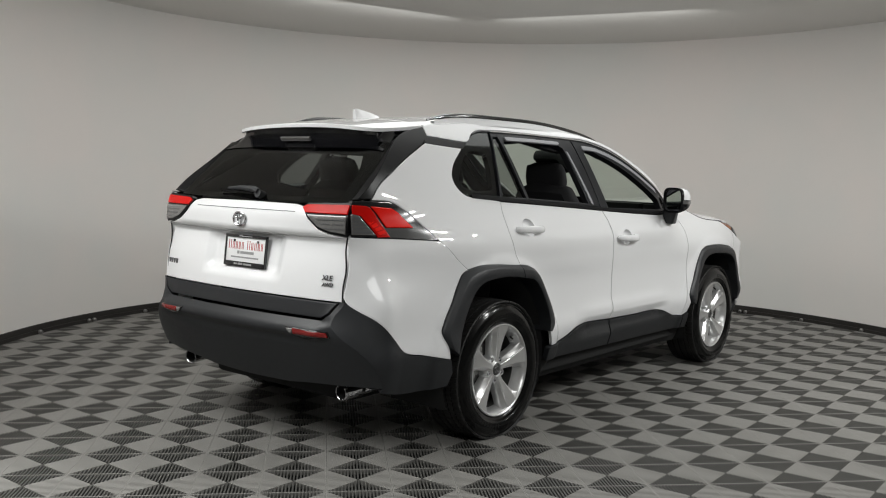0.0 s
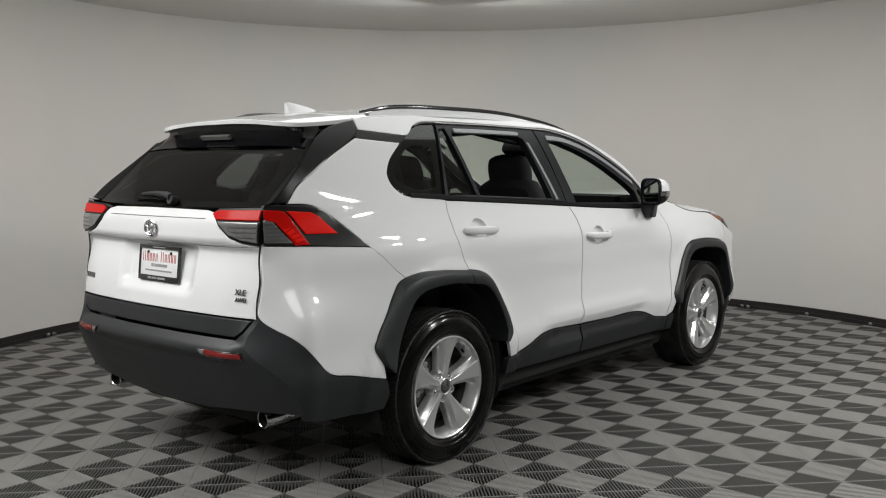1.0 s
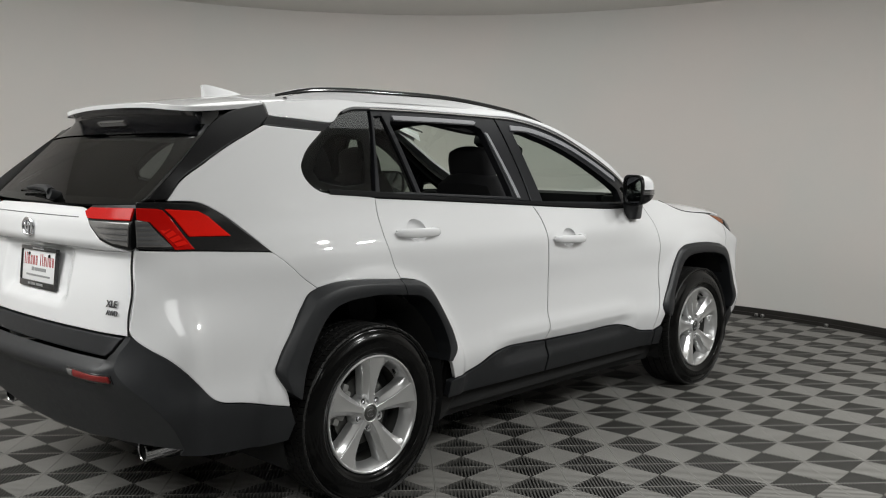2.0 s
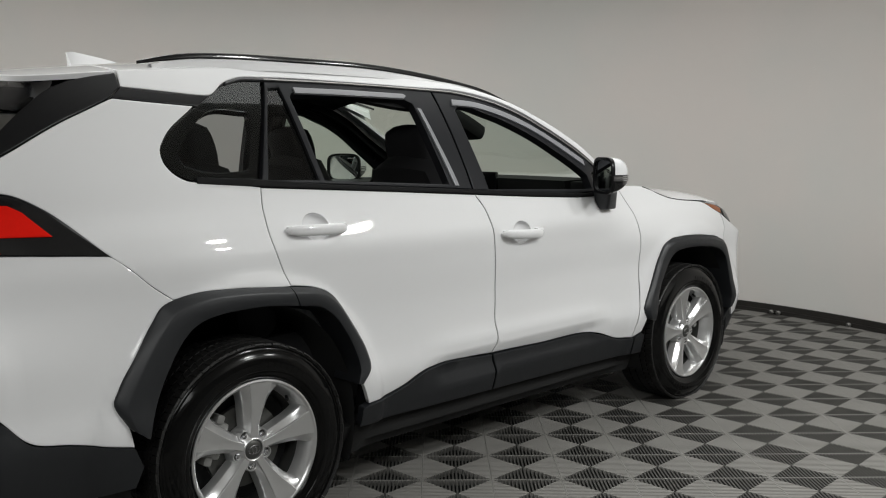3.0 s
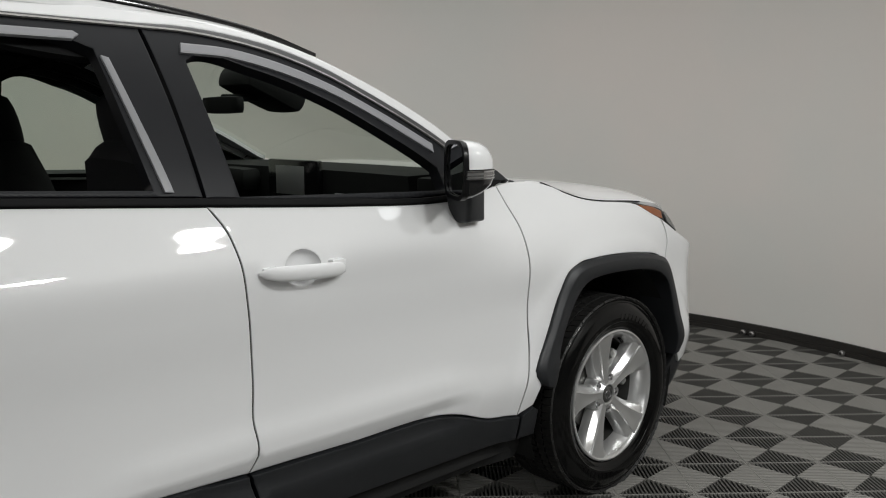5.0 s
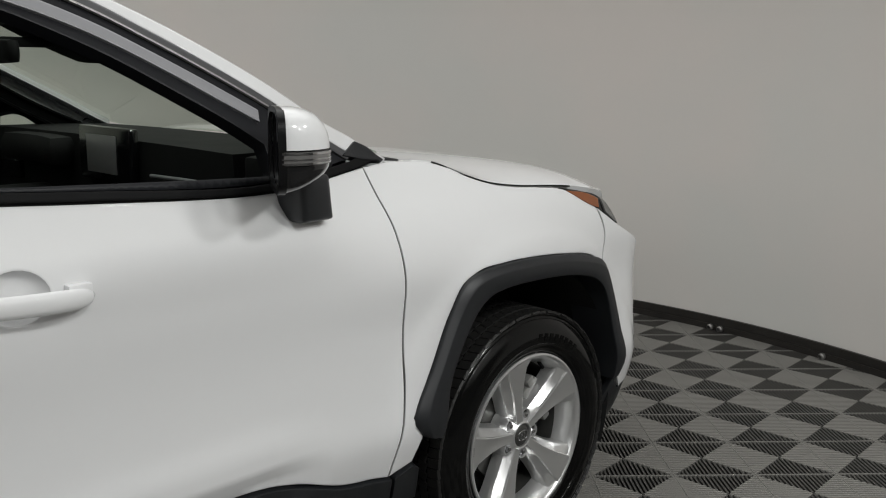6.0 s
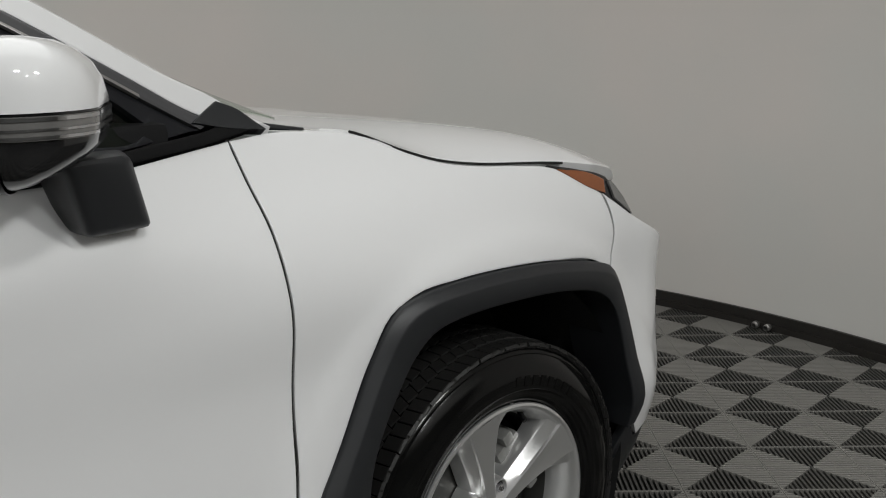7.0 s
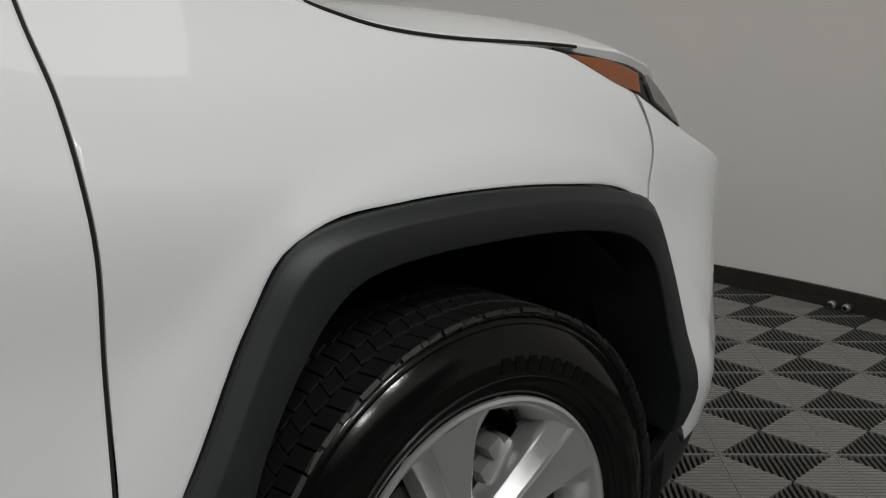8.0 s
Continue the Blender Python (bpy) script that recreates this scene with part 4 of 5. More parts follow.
panel("cowl_panel", [(2.25, -0.97), (2.45, -0.97), (2.46, 0), (2.45, 0.97), (2.25, 0.97), (2.38, 0)], lambda x, v: bonnet_map(x, v) - np.array([0, 0, 0.016]), UP, CLAD, CAR, "black cowl panel under the windscreen", depth=0.02)
for s in (-1, 1):
    o = (0.3, s, 0.1)
    lamp = panel("headlamp", [(2.905, 1.026), (3.03, 0.964), (3.08, 0.932), (3.132, 0.896), (3.104, 0.944), (3.068, 0.986), (2.99, 1.010)], lambda x, z: side_map(s, -0.002)(x - 0.016, z + 0.008), o, GLOSSBLACK, CAR, "headlamp with an amber side reflector", depth=0.04)
    panel("amber_reflector", [(2.925, 1.017), (3.016, 0.968), (3.046, 0.958), (3.054, 0.985), (3.02, 1.000)], lambda x, z: side_map(s, 0.003)(x - 0.016, z + 0.008), o, AMBER, lamp, "amber side reflector", depth=0.01)
    panel("headlamp_lens", [(3.072, 0.945), (3.126, 0.904), (3.102, 0.944), (3.074, 0.982), (3.066, 0.982)], lambda x, z: side_map(s, 0.004)(x - 0.016, z + 0.008), o, CLEARLENS, lamp, "clear headlamp lens", depth=0.02)
panel("front_bumper", [(-0.60, 0.45), (-0.60, 0.82), (0, 0.86), (0.60, 0.82), (0.60, 0.45), (0, 0.42)], lambda y, z: np.stack([3.60 - 0.17 * y * y - 0.6 * np.maximum(z - 0.7, 0), y, z], 1), FRONT, WHITE, CAR, "white front bumper", step=0.06)
panel("front_skirt", [(-0.60, 0.23), (-0.60, 0.448), (0, 0.418), (0.60, 0.448), (0.60, 0.23)], lambda y, z: np.stack([3.60 - 0.17 * y * y, y, z], 1), FRONT, CLAD, CAR, "black front skirt", step=0.06)

# ---- underbody and wheel arches ----
part("underbody", box_bm(bmesh.new(), (-0.40, -0.60, 0.24), (3.35, 0.60, 0.36), 0.02), LINING, CAR)
part("underbody", box_bm(bmesh.new(), (0.44, -0.80, 0.24), (2.24, 0.80, 0.36), 0.02), LINING, CAR)
part("underbody", box_bm(bmesh.new(), (-0.86, -0.60, 0.36), (-0.38, 0.60, 0.55), 0.02), LINING, CAR)
part("muffler", box_bm(bmesh.new(), (-0.74, -0.52, 0.24), (-0.42, 0.52, 0.38), 0.05), LINING, CAR)
for s in (-1, 1):
    for cx in (0.0, 2.69):
        vs, fs = [], []
        n, r = 28, 0.435
        for i in range(n + 1):
            a = math.pi * (-0.12 + 1.24 * i / n)
            for y in (0.50, 0.905):
                vs.append((cx + r * math.cos(a), s * y, 0.38 + (r + 0.03) * math.sin(a)))
        fs = [(2 * i, 2 * i + 1, 2 * i + 3, 2 * i + 2) for i in range(n)]
        k = len(vs)
        vs.append((cx, s * 0.50, 0.38))
        fs += [(k, 2 * i, 2 * i + 2) for i in range(n)]
        mesh_object("arch_lining", [(x, np.sign(y) * min(abs(y), 0.86), z) for x, y, z in vs], fs, LINING, CAR)

# ---- wheels ----
SHAPE_SPOKE = [(0.036, 0.0120, 0.0200), (0.060, 0.0125, 0.0260), (0.085, 0.0140, 0.0310), (0.110, 0.0165, 0.0360), (0.135, 0.0205, 0.0415), (0.160, 0.0255, 0.0480), (0.182, 0.0305, 0.0560), (0.200, 0.0350, 0.0650), (0.214, 0.0385, 0.0760), (0.222, 0.0410, 0.0870), (0.230, 0.0430, 0.1000)]


def spoke_bm():
    """One spoke: a flat face widening to the rim, a lower wing on either side of it, and deep flanks."""
    bm = bmesh.new()
    rows = []
    for r, c, w in SHAPE_SPOKE:
        f = (r - 0.036) / 0.194
        y = -0.0750 - 0.0245 * f ** 1.5
        dish = 0.0022 * math.sin(math.pi * f)
        drop = 0.021 - 0.015 * max(0.0, f - 0.72) / 0.28
        back = min(y + 0.060, -0.018)
        half = ((c * 0.45, y + dish), (c - 0.0012, y), (c + 0.0006, y + 0.0010), (c + 0.0020, y + 0.0060), (c + 0.55 * (w - c), y + drop * 0.70), (w - 0.0025, y + drop), (w, y + drop + 0.003), (w + 0.003, y + drop + 0.014), (w + 0.005, back))
        rows.append([bm.verts.new((r, yy, ww)) for ww, yy in [(-a, b) for a, b in half[::-1]] + list(half)])
    for a, b in zip(rows, rows[1:]):
        for i in range(len(a) - 1):
            bm.faces.new((a[i], a[i + 1], b[i + 1], b[i]))
    return bm


def wheel(turn, brake):
    """A wheel about its own axle, outer face towards -y."""
    hub = tagged(new("wheel"), "silver five-spoke alloy wheel with a black tyre", "")
    ty = mesh_object("tyre", *lathe([(0.215, 0.085), (0.235, 0.100), (0.28, 0.112), (0.315, 0.112), (0.338, 0.106), (0.349, 0.094), (0.3525, 0.080), (0.354, 0.04), (0.354, -0.04), (0.3525, -0.072), (0.348, -0.086), (0.341, -0.0945), (0.336, -0.0965), (0.334, -0.0955), (0.324, -0.1035), (0.312, -0.1095), (0.298, -0.1130), (0.284, -0.1135), (0.272, -0.1118), (0.270, -0.1095), (0.260, -0.1065), (0.252, -0.1025), (0.244, -0.096), (0.238, -0.085)], 96), RUBBER, hub)
    for v in ty.data.vertices:
        k = 1 + 0.015 * min(max((math.hypot(v.co.x, v.co.z) - 0.24) / 0.1, 0), 1)
        v.co.x, v.co.z = v.co.x * k, v.co.z * k
        v.co.y *= 1.22 if v.co.y > 0 else 1.0
    tagged(ty, "black tyre with dark tread blocks")
    bm = bmesh.new()
    rnd = random.Random(5)
    for i in range(84):
        a = 2 * math.pi * i / 84
        for k, (y, w, lean) in enumerate(((-0.077, 0.0185, 6), (-0.0395, 0.0150, -16), (0.0, 0.0195, 0), (0.0445, 0.0185, 16), (0.094, 0.0225, -6))):
            aa = a + (k % 2) * math.pi / 84
            m = Matrix.Rotation(-aa, 4, "Y") @ Matrix.Translation((0.3585 - 0.0015 * (abs(y) > 0.07), y, 0)) @ Matrix.Rotation(radians(lean), 4, "X")
            box_bm(bm, (-0.006, -w, -0.0119), (0.0045, w, 0.0119), 0, m)
    tread = part("tread", bm, TREAD, ty, "dark rubber tread blocks", smooth=False)
    tagged(tread, kind="stuff")
    # raised marks on the side wall, as plain bars
    bm = bmesh.new()
    for base in (0.9, 0.9 + math.pi):
        for i in range(8):
            aa = base + 0.085 * i
            m = Matrix.Rotation(-aa, 4, "Y") @ Matrix.Translation((0.291, -0.1134, 0))
            box_bm(bm, (-0.010, -0.001, -0.008), (0.010, 0.0008, 0.006), 0, m)
    tagged(part("side_wall_mark", bm, RUBBER, ty, "raised plain marks", smooth=False), kind="stuff")
    # shoulder lugs
    bm = bmesh.new()
    for i in range(66):
        a = 2 * math.pi * i / 66
        m = Matrix.Rotation(-a, 4, "Y") @ Matrix.Translation((0.3520, -0.0885, 0)) @ Matrix.Rotation(radians(38), 4, "Z")
        box_bm(bm, (-0.004, -0.0120 + 0.003 * (i % 2), -0.0152), (0.0022, 0.0125, 0.0152), 0, m)
    tagged(part("shoulder_tread", bm, TREAD, ty, "dark rubber shoulder lugs", smooth=False), kind="stuff")
    for ob in hub.children_recursive:
        for v in ob.data.vertices:
            if v.co.z < -0.3500:
                v.co.z = -0.3500 - 0.0004 * (v.co.z + 0.36)
                v.co.y *= 1.03
    rim = mesh_object("rim", *lathe([(0.236, -0.086), (0.2425, -0.097), (0.241, -0.1005), (0.236, -0.1020), (0.231, -0.0995), (0.227, -0.094), (0.222, -0.084), (0.214, -0.060), (0.207, -0.030)], 96), ALLOY, hub)
    # iron colour on the barrel paints in the shade behind the spokes
    mesh_object("rim_barrel", *lathe([(0.207, -0.030), (0.203, 0.0), (0.203, 0.06), (0.215, 0.085)], 72), DISC, rim)
    for i in range(5):
        ob = part("spoke", spoke_bm(), ALLOY, rim, sharp=22)
        ob.matrix_basis = Matrix.Rotation(-radians(turn + 72 * i), 4, "Y")
    mesh_object("hub_face", *lathe([(0.033, -0.0660), (0.034, -0.0765), (0.037, -0.0780), (0.040, -0.0765), (0.043, -0.0700), (0.062, -0.0600), (0.072, -0.0540), (0.077, -0.046), (0.078, -0.015)], 60), ALLOY, rim)
    mesh_object("hub_cap", *lathe([(0.001, -0.0775), (0.022, -0.0765), (0.030, -0.0735), (0.0335, -0.0690)], 32), DISC, rim)
    for a, b in ((0.0205, 0.0145), (0.0065, 0.0135)):
        mesh_object("cap_emblem", *tube([(a * math.cos(t), -0.0782, b * math.sin(t)) for t in np.linspace(0, 2 * math.pi, 24, endpoint=False)], 0.0017, 6, True), CHROME, rim)
    for i in range(5):
        a = radians(turn + 36 + 72 * i)
        at = pose(0.0572 * math.cos(a), 0, 0.0572 * math.sin(a))
        ob = mesh_object("lug_pocket", *lathe([(0.0135, -0.040), (0.0150, -0.0640), (0.0165, -0.0685), (0.0185, -0.0690), (0.0200, -0.0660), (0.0212, -0.040)], 20), ALLOY, rim)
        ob.matrix_basis = at
        # dark pocket floor, the recess's shade put into its colour
        ob = mesh_object("lug_pocket_floor", *lathe([(0.001, -0.0608), (0.0155, -0.0608)], 16), DISC, rim)
        ob.matrix_basis = at
        ob = mesh_object("lug_nut", *lathe([(0.001, -0.0735), (0.0055, -0.0730), (0.0085, -0.0705), (0.0098, -0.0670), (0.0105, -0.0595)], 6), CHROME, rim, sharp=20)
        ob.matrix_basis = at
    va = radians(turn - 72)
    ob = mesh_object("valve_stem", *tube([(0.213 * math.cos(va + 0.56), -0.050, 0.213 * math.sin(va + 0.56)), (0.199 * math.cos(va + 0.56), -0.072, 0.199 * math.sin(va + 0.56))], 0.0055, 8), GLOSSBLACK, rim)
    mesh_object("brake_disc", *lathe([(0.065, -0.03), (0.068, -0.012), (0.142, -0.012), (0.144, -0.004), (0.142, 0.008), (0.06, 0.008)], 48), DISC, hub)
    bm = bmesh.new()
    turned = Matrix.Rotation(-radians(brake), 4, "Y")
    box_bm(bm, (0.092, -0.036, -0.062), (0.168, 0.03, 0.062), 0.012, turned)
    box_bm(bm, (0.120, -0.042, -0.085), (0.150, 0.01, -0.055), 0.008, turned)
    box_bm(bm, (0.120, -0.042, 0.055), (0.150, 0.01, 0.085), 0.008, turned)
    part("brake_caliper", bm, CALIPER, hub, "bare cast brake caliper")
    mesh_object("hub_back", *lathe([(0.001, 0.02), (0.196, 0.02), (0.196, 0.06)], 40), LINING, hub)
    return hub


for s in (-1, 1):
    for cx, turn, brake in ((0.0, 85.0, 158.0), (2.69, 103.0, 32.0)):
        w = wheel(turn, brake) if s < 0 else wheel(-turn, 180 - brake)
        w.parent = CAR
        w.matrix_basis = pose(cx, s * 0.792, 0.3505, 0, 0, 0 if s < 0 else 180)

# ---- roof fittings ----
for s in (-1, 1):
    xs = np.linspace(-0.18, 1.68, 44)
    zt = curve([-0.18, -0.05, 0.1, 0.4, 0.8, 1.1, 1.35, 1.5, 1.68], [1.640, 1.669, 1.680, 1.682, 1.675, 1.651, 1.620, 1.594, 1.546], xs)
    yy = curve([-0.18, 0.2, 0.8, 1.3, 1.68], [0.505, 0.535, 0.548, 0.535, 0.500], xs)
    vs, fs = [], []
    for x, y, z in zip(xs, yy, zt):
        e = min(1.0, (x + 0.18) / 0.14 + 0.20, (1.68 - x) / 0.30 + 0.15)
        for dy, dz in ((-0.010, -0.022), (-0.014, -0.010), (-0.010, -0.002), (0.0, 0.0), (0.010, -0.002), (0.014, -0.009), (0.013, -0.021)):
            vs.append((x, s * (y + dy * e), z + dz * (0.4 + 0.6 * e)))
    n = 7
    for i in range(len(xs) - 1):
        fs += [(i * n + k, i * n + (k + 1) % n, (i + 1) * n + (k + 1) % n, (i + 1) * n + k) for k in range(n)]
    fs += [tuple(range(n)), tuple((len(xs) - 1) * n + k for k in reversed(range(n)))]
    ob = mesh_object("roof_rail", vs, fs, GLOSSBLACK, CAR)
    tagged(ob, "gloss black roof rail")
    vs, fs = [], []
    for x, y, z in list(zip(xs, yy, zt))[1:-1]:
        ze = float(curve(*ZR, x)) - 0.01
        for dy, zz in ((-0.030, ze), (-0.010, z - 0.021), (0.011, z - 0.021), (0.024, ze)):
            vs.append((x, s * (y + dy), min(zz, z - 0.015)))
    for i in range(len(vs) // 4 - 1):
        fs += [(4 * i + k, 4 * i + k + 1, 4 * i + 5 + k, 4 * i + 4 + k) for k in range(3)]
    mesh_object("rail_seat", vs, fs, WHITE, CAR)

vs, fs = [], []
for i in range(13):
    f = i / 12
    x = -0.195 + 0.20 * f
    h = 0.062 * (1 - f) ** 0.8 if i else 0.055
    w = 0.006 + 0.022 * math.sin(math.pi * min(1, 0.15 + f * 0.9)) ** 0.7
    base = float(curve(*ZC, x)) - 0.006
    lean = -0.012 * (1 - f)
    vs += [(x, -w, base), (x + lean * 0.5, -w * 0.6, base + h * 0.55), (x + lean, -w * 0.22, base + h * 0.95 + 0.004), (x + lean, w * 0.22, base + h * 0.95 + 0.004), (x + lean * 0.5, w * 0.6, base + h * 0.55), (x, w, base)]
for i in range(12):
    fs += [(6 * i + k, 6 * i + k + 1, 6 * i + 7 + k, 6 * i + 6 + k) for k in range(5)]
fs.append((0, 1, 2, 3, 4, 5))
tagged(mesh_object("aerial_fin", vs, fs, WHITE, CAR), "white shark fin aerial")

# ---- rear wiper and badges ----
wp = rear_glass_map(np.array([-0.065]), np.array([0.055]))[0]
on_glass = lambda y, s, lift: tuple(rear_glass_map(np.array([y]), np.array([s]), lift)[0])
ob = mesh_object("rear_wiper", *tube([on_glass(-0.065, 0.055, 0.020), on_glass(-0.02, 0.085, 0.022), on_glass(0.10, 0.105, 0.020), on_glass(0.20, 0.100, 0.016)], [0.017, 0.016, 0.011, 0.007], 8), CLAD, CAR)
tagged(ob, "black rear wiper")
mesh_object("wiper_blade", *tube([on_glass(0.0, 0.070, 0.009), on_glass(0.14, 0.088, 0.009), on_glass(0.27, 0.080, 0.009)], 0.0065, 6), RUBBER, ob)
mesh_object("wiper_pivot", *tube([tuple(wp + np.array([0.01, 0, 0])), tuple(wp + np.array([-0.028, 0, 0.012]))], 0.021, 14), CLAD, ob)

EX = float(rear_map(np.array([0.0]), np.array([1.117]))[0][0]) - 0.006


def ring(a, b, cy, cz, r, n=28):
    return tube([(EX, cy + a * math.cos(t), cz + b * math.sin(t)) for t in np.linspace(0, 2 * math.pi, n, endpoint=False)], r, 6, True)


ob = mesh_object("emblem", *ring(0.046, 0.033, 0.0, 1.117, 0.0048), CHROME, gate)
tagged(ob, "chrome oval emblem")
for a, b, cz in ((0.014, 0.031, 1.117), (0.032, 0.012, 1.133)):
    o2 = mesh_object("emblem_inner", *ring(a, b, 0.0, cz, 0.0034), CHROME, gate)


def badge(text, y, z, size, mat, name):
    """Raised letters on the tailgate."""
    cu = bpy.data.curves.new(name, "FONT")
    cu.body, cu.size, cu.extrude, cu.shear, cu.offset, cu.align_x = text, size, 0.0015, 0.25, 0.0004, "CENTER"
    tmp = bpy.data.objects.new(name, cu)
    me = bpy.data.meshes.new_from_object(tmp)
    bpy.data.objects.remove(tmp)
    me.materials.append(mat)
    ob = new(name, me)
    ob.parent = gate
    x = float(rear_map(np.array([y]), np.array([z]))[0][0]) - 0.003
    slope = math.degrees(math.atan(0.18 * y + 0.7 * np.sign(y) * max(abs(y) - 0.5, 0)))
    ob.matrix_basis = pose(x, y, z, 0, 0, -slope) @ Matrix(((0, 0, -1, 0), (-1, 0, 0, 0), (0, 1, 0, 0), (0, 0, 0, 1)))
    return tagged(ob, "dark chrome raised letters")


BADGE = material("dark_chrome_badge", (0.22, 0.22, 0.23), 0.25, 0.9)
badge("XLE", -0.592, 0.866, 0.034, BADGE, "badge")
badge("AWD", -0.597, 0.838, 0.025, BADGE, "badge")
for i, w in enumerate((0.016, 0.018, 0.016, 0.020)):
    y = 0.64 - 0.027 * i
    x = float(rear_map(np.array([y]), np.array([0.862]))[0][0])
    part("badge_bar", box_bm(bmesh.new(), (x - 0.0025, y - w / 2, 0.850), (x + 0.006, y + w / 2, 0.876), 0.002), BADGE, gate)

# ---- dealer plate ----
PLATE = tagged(new("dealer_plate"), "white dealer plate with red print in a black frame", "plate")
PLATE.matrix_basis = pose(-0.948, -0.010, 0.957, 0, 6, 0)
bm = bmesh.new()
box_bm(bm, (-0.010, -0.158, 0.064), (0.004, 0.158, 0.079), 0.003)
box_bm(bm, (-0.010, -0.158, -0.079), (0.004, 0.158, -0.055), 0.003)
box_bm(bm, (-0.010, -0.158, -0.055), (0.004, -0.150, 0.064), 0.002)
box_bm(bm, (-0.010, 0.150, -0.055), (0.004, 0.158, 0.064), 0.002)
part("plate_frame", bm, GLOSSBLACK, PLATE, "black plate frame")
part("plate_card", box_bm(bmesh.new(), (-0.003, -0.152, -0.058), (0.002, 0.152, 0.066), 0.001), PLATEWHITE, PLATE, "white plate card")
xs = 0.138
for i, w in enumerate((0.026, 0.020, 0.020, 0.019, 0.020, -0.018, 0.027, 0.020, 0.022, 0.020, 0.019)):
    if w < 0:
        xs += w
        continue
    hgt = 0.046 if i in (0, 6) else 0.037
    bm = bmesh.new()
    for y in (xs - w + 0.002, xs - 0.0085):
        box_bm(bm, (-0.0045, y, 0.006), (-0.003, y + 0.0032, 0.006 + hgt))
    part("print_bar", bm, PLATERED, PLATE, "red print drawn as plain bars", smooth=False)
    xs -= w + 0.004
for y0, y1, z0, z1, mt in ((-0.062, 0.040, -0.016, -0.003, PLATEGREY), (0.047, 0.064, -0.017, -0.002, PLATEGREY), (-0.10, 0.11, -0.037, -0.030, PLATEGREY)):
    part("print_bar", box_bm(bmesh.new(), (-0.0045, y0, z0), (-0.003, y1, z1)), mt, PLATE, "grey print drawn as a plain bar", smooth=False)
for y0, y1, z0, z1 in ((0.050, 0.075, -0.071, -0.062), (0.008, 0.044, -0.071, -0.062), (-0.060, 0.0, -0.071, -0.062), (-0.05, 0.05, 0.069, 0.0735)):
    part("print_bar", box_bm(bmesh.new(), (-0.0115, y0, z0), (-0.0095, y1, z1)), PLATEGREY, PLATE, "pale print on the frame drawn as a plain bar", smooth=False)
for s in (-1, 1):
    ob = mesh_object("screw", *lathe([(0.001, -0.005), (0.006, -0.004), (0.007, 0.0)], 10), GLOSSBLACK, PLATE)
    ob.matrix_basis = pose(-0.004, s * 0.09, 0.048, 0, 0, -90)

# ---- door handles ----
HANDLES = {REAR_DOOR: (0.150, 0.415, 1.073, 1.066), FRONT_DOOR: (1.205, 1.470, 0.985, 0.972)}
for door, (x0, x1, z0, z1) in HANDLES.items():
    vs, fs, n, m = [], [], 12, 22
    for i in range(m + 1):
        f = i / m
        x = x0 + (x1 - x0) * f
        z = z0 + (z1 - z0) * f
        e = max(1 - abs(2 * f - 1) ** 5, 0.02) ** 0.5
        off = 0.010 + 0.026 * math.sin(math.pi * min(max(f, 0.0), 1.0)) ** 0.45
        y = -(float(side_y(x, z)[0]) + off * (0.4 + 0.6 * e))
        for k in range(n):
            a = 2 * math.pi * k / n
            vs.append((x, y + 0.010 * e * math.cos(a), z + 0.0195 * e * math.sin(a)))
    for i in range(m):
        fs += [(i * n + k, i * n + (k + 1) % n, (i + 1) * n + (k + 1) % n, (i + 1) * n + k) for k in range(n)]
    fs += [tuple(range(n)), tuple(m * n + k for k in range(n))]
    h = mesh_object("door_handle", vs, fs, WHITE, door)
    cx, cz = CUPS[0 if door is REAR_DOOR else 1]
    cv, cf, rings, seg = [], [], (1.0, 0.97, 0.90, 0.78, 0.60, 0.38, 0.15), 24
    for q in rings:
        for k in range(seg):
            a = 2 * math.pi * k / seg
            px, pz = cx + 0.0565 * q * math.cos(a), cz + 0.0475 * q * math.sin(a)
            edge = float(side_y(cx + 0.0565 * math.cos(a), cz + 0.0475 * math.sin(a))[0])
            mid = float(side_y(px, pz)[0])
            cv.append((px, -(edge * q + mid * (1 - q)) + 0.0012 + 0.024 * (1 - q ** 4), pz))
    for r in range(len(rings) - 1):
        cf += [(r * seg + k, r * seg + (k + 1) % seg, (r + 1) * seg + (k + 1) % seg, (r + 1) * seg + k) for k in range(seg)]
    cf.append(tuple((len(rings) - 1) * seg + k for k in range(seg)))
    cup = mesh_object("handle_cup", cv, cf, WHITE, door)
    cup.data.flip_normals()
    tagged(h, "white bar door handle")
    for x in (x0 + 0.035, x1 - 0.03):
        y = -float(side_y(x, z0)[0])
        part("handle_foot", box_bm(bmesh.new(), (x - 0.022, y - 0.020, z0 - 0.016), (x + 0.022, y + 0.012, z0 + 0.012), 0.006), WHITE, door)

